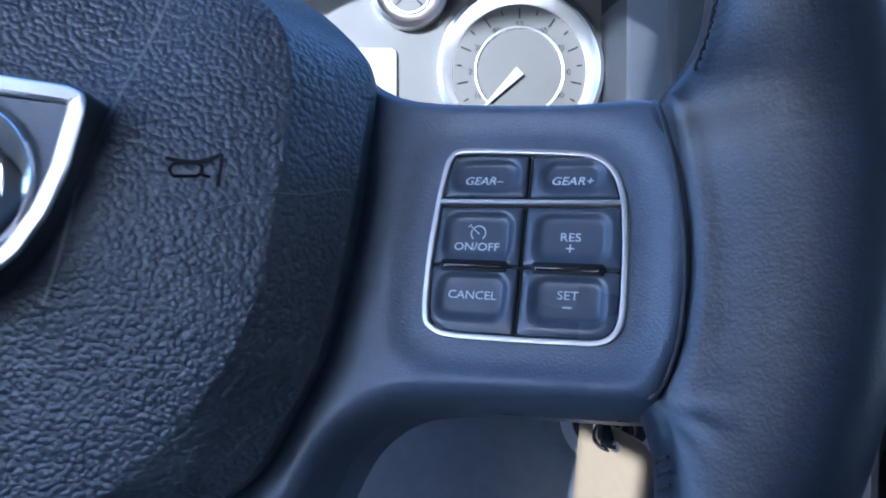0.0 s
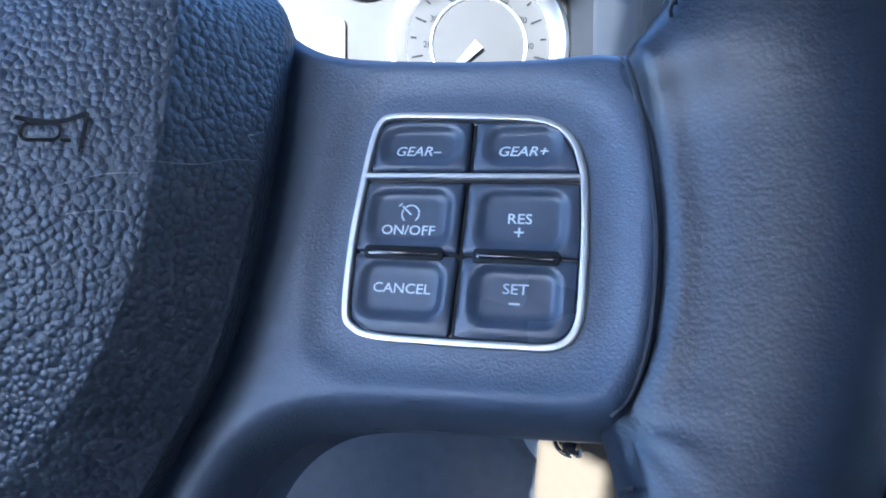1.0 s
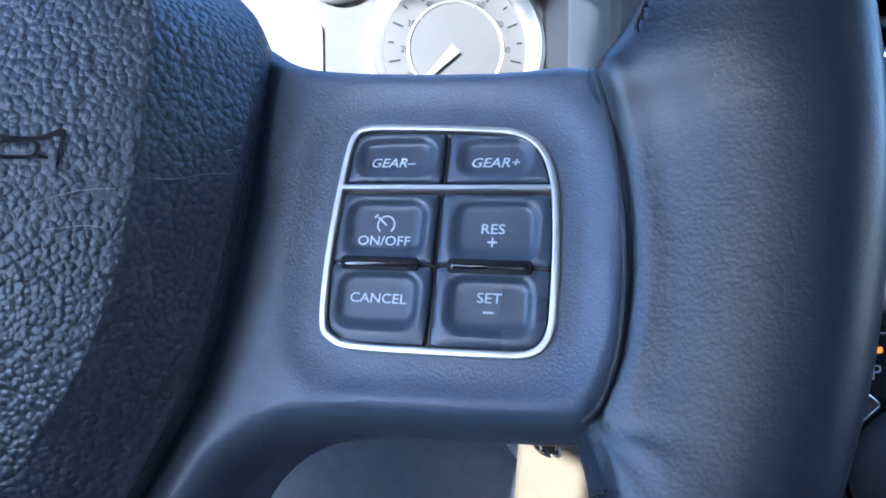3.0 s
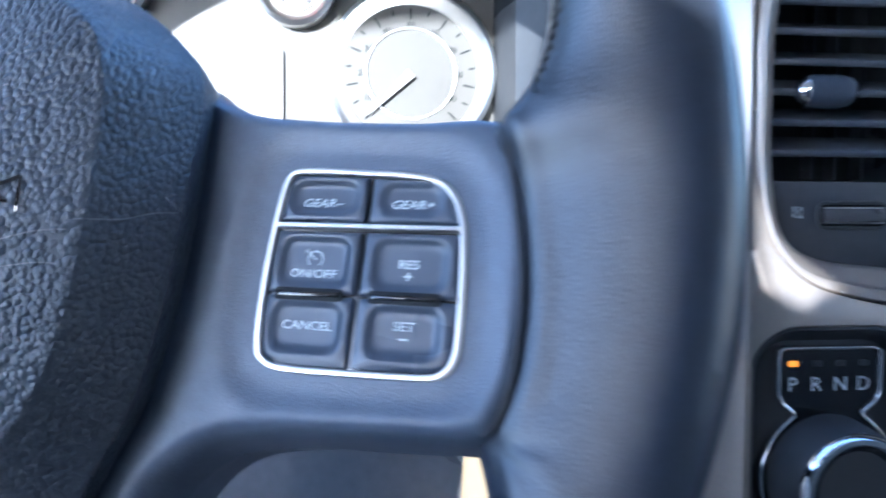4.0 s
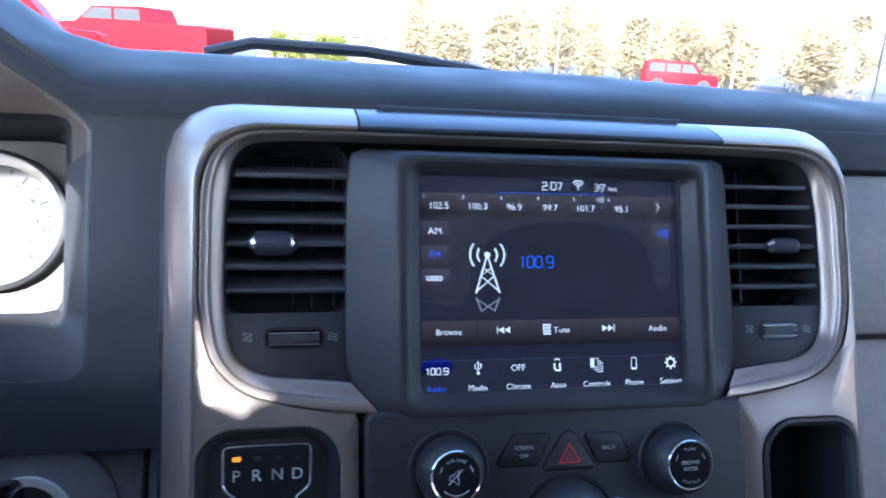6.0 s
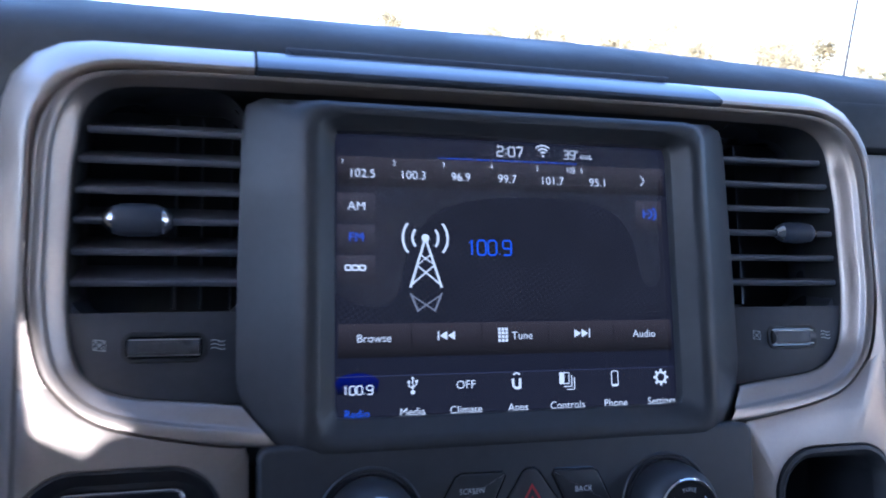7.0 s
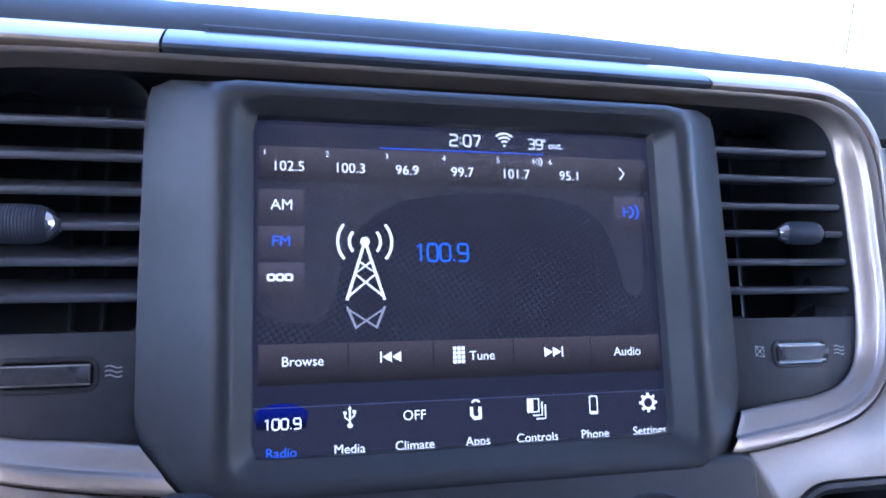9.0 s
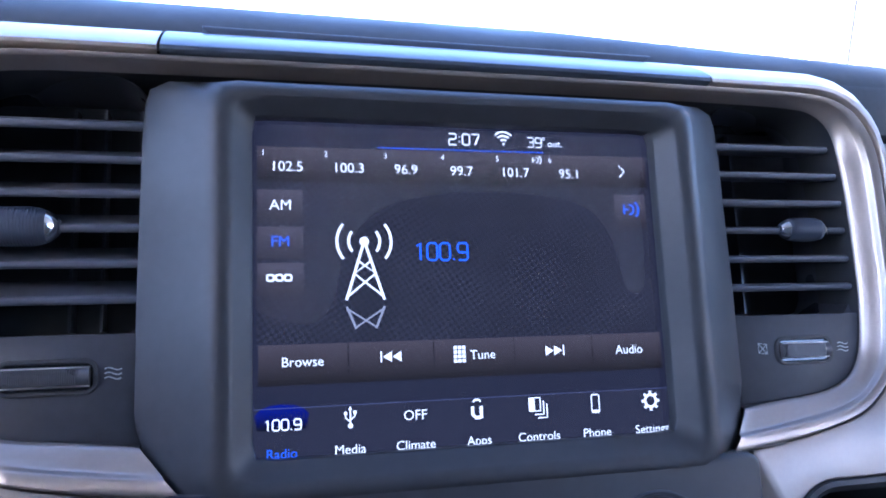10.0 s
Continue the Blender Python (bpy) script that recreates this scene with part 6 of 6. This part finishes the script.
def tree(x, y, h, bushy, leaf):
    t = thing("tree", Matrix.Translation((x, y, 0)), "bare winter tree with dry tan twigs" if leaf is TWIG else "low green bush behind the lot", "tree", "trees at the edge of the lot")
    b = tube([Vector((0.12 * math.sin(z * 1.3), 0.1 * math.cos(z), z * h)) for z in [i / 8 for i in range(9)]], lambda f: 0.06 * (1 - 0.85 * f), 6)
    limbs = []
    for i in range(40):
        z = h * rnd.uniform(0.05, 0.95)
        a, L = rnd.uniform(0, 6.28), h * rnd.uniform(0.15, 0.42) * (1.15 - 0.8 * z / h)
        p0 = Vector((0, 0, z))
        p1 = p0 + Vector((math.cos(a) * L, math.sin(a) * L, L * rnd.uniform(0.5, 1.3)))
        limbs.append((p0, p1))
        tube([p0, p0.lerp(p1, 0.5) + Vector((0, 0, -0.05 * L)), p1], lambda f: 0.02 * (1 - 0.8 * f), 4, bm=b)
    part("trunk", b, BARK, t)
    c = bmesh.new()
    for p0, p1 in limbs:
        for _ in range(bushy):
            q = p0.lerp(p1, rnd.uniform(0.3, 1.15)) + Vector((rnd.gauss(0, 0.35), rnd.gauss(0, 0.35), rnd.gauss(0, 0.3)))
            d = Vector((rnd.gauss(0, 1), rnd.gauss(0, 1), rnd.gauss(0.4, 1))).normalized()
            s = d.orthogonal().normalized() * rnd.uniform(0.03, 0.06)
            L = rnd.uniform(0.3, 0.8)
            c.faces.new([c.verts.new(q - s), c.verts.new(q + s), c.verts.new(q + d * L)])
    part("crown", c, leaf, t, smooth=False)
    return t


for i in range(90):
    az = radians(rnd.uniform(9, 62))
    D = rnd.uniform(52, 85)
    tree(D * math.sin(az), D * math.cos(az), rnd.uniform(3.0, 6.2) * D / 60, 55, TWIG)
for az, h in ((-0.2, 1.9), (1.2, 1.7), (3.0, 2.1), (4.2, 1.8)):
    tree(68 * math.sin(radians(az)), 68 * math.cos(radians(az)), h, 26, GREEN)
for az in (33.0, 41.9, 20.5, 27.0):
    D = 48.0
    p = thing("light_pole", Matrix.Translation((D * math.sin(radians(az)), D * math.cos(radians(az)), 0)), "tall grey parking lot light pole", "light pole", "lot light poles")
    part("pole", tube([Vector((0, 0, 0)), Vector((0, 0, 4)), Vector((0, 0, 9))], 0.07, 8), TYRE if az > 41 else RENDERED, p)
    part("lamp_head", box(-0.7, 0.7, -0.15, 0.15, 9.0, 9.15), TYRE, p, smooth=False)
# wiper cowl seen over the pad
wip = thing("windscreen_wiper", Matrix.Translation((0, 0, 0)), "black wiper arm resting below the windscreen", "wiper")
part("arm", tube([Vector((-0.26, 0.62, 1.412)), Vector((-0.20, 0.63, 1.428)), Vector((-0.05, 0.63, 1.426)), Vector((0.10, 0.64, 1.410)), Vector((0.2, 0.64, 1.39))], 0.008, 8), DARK, wip)
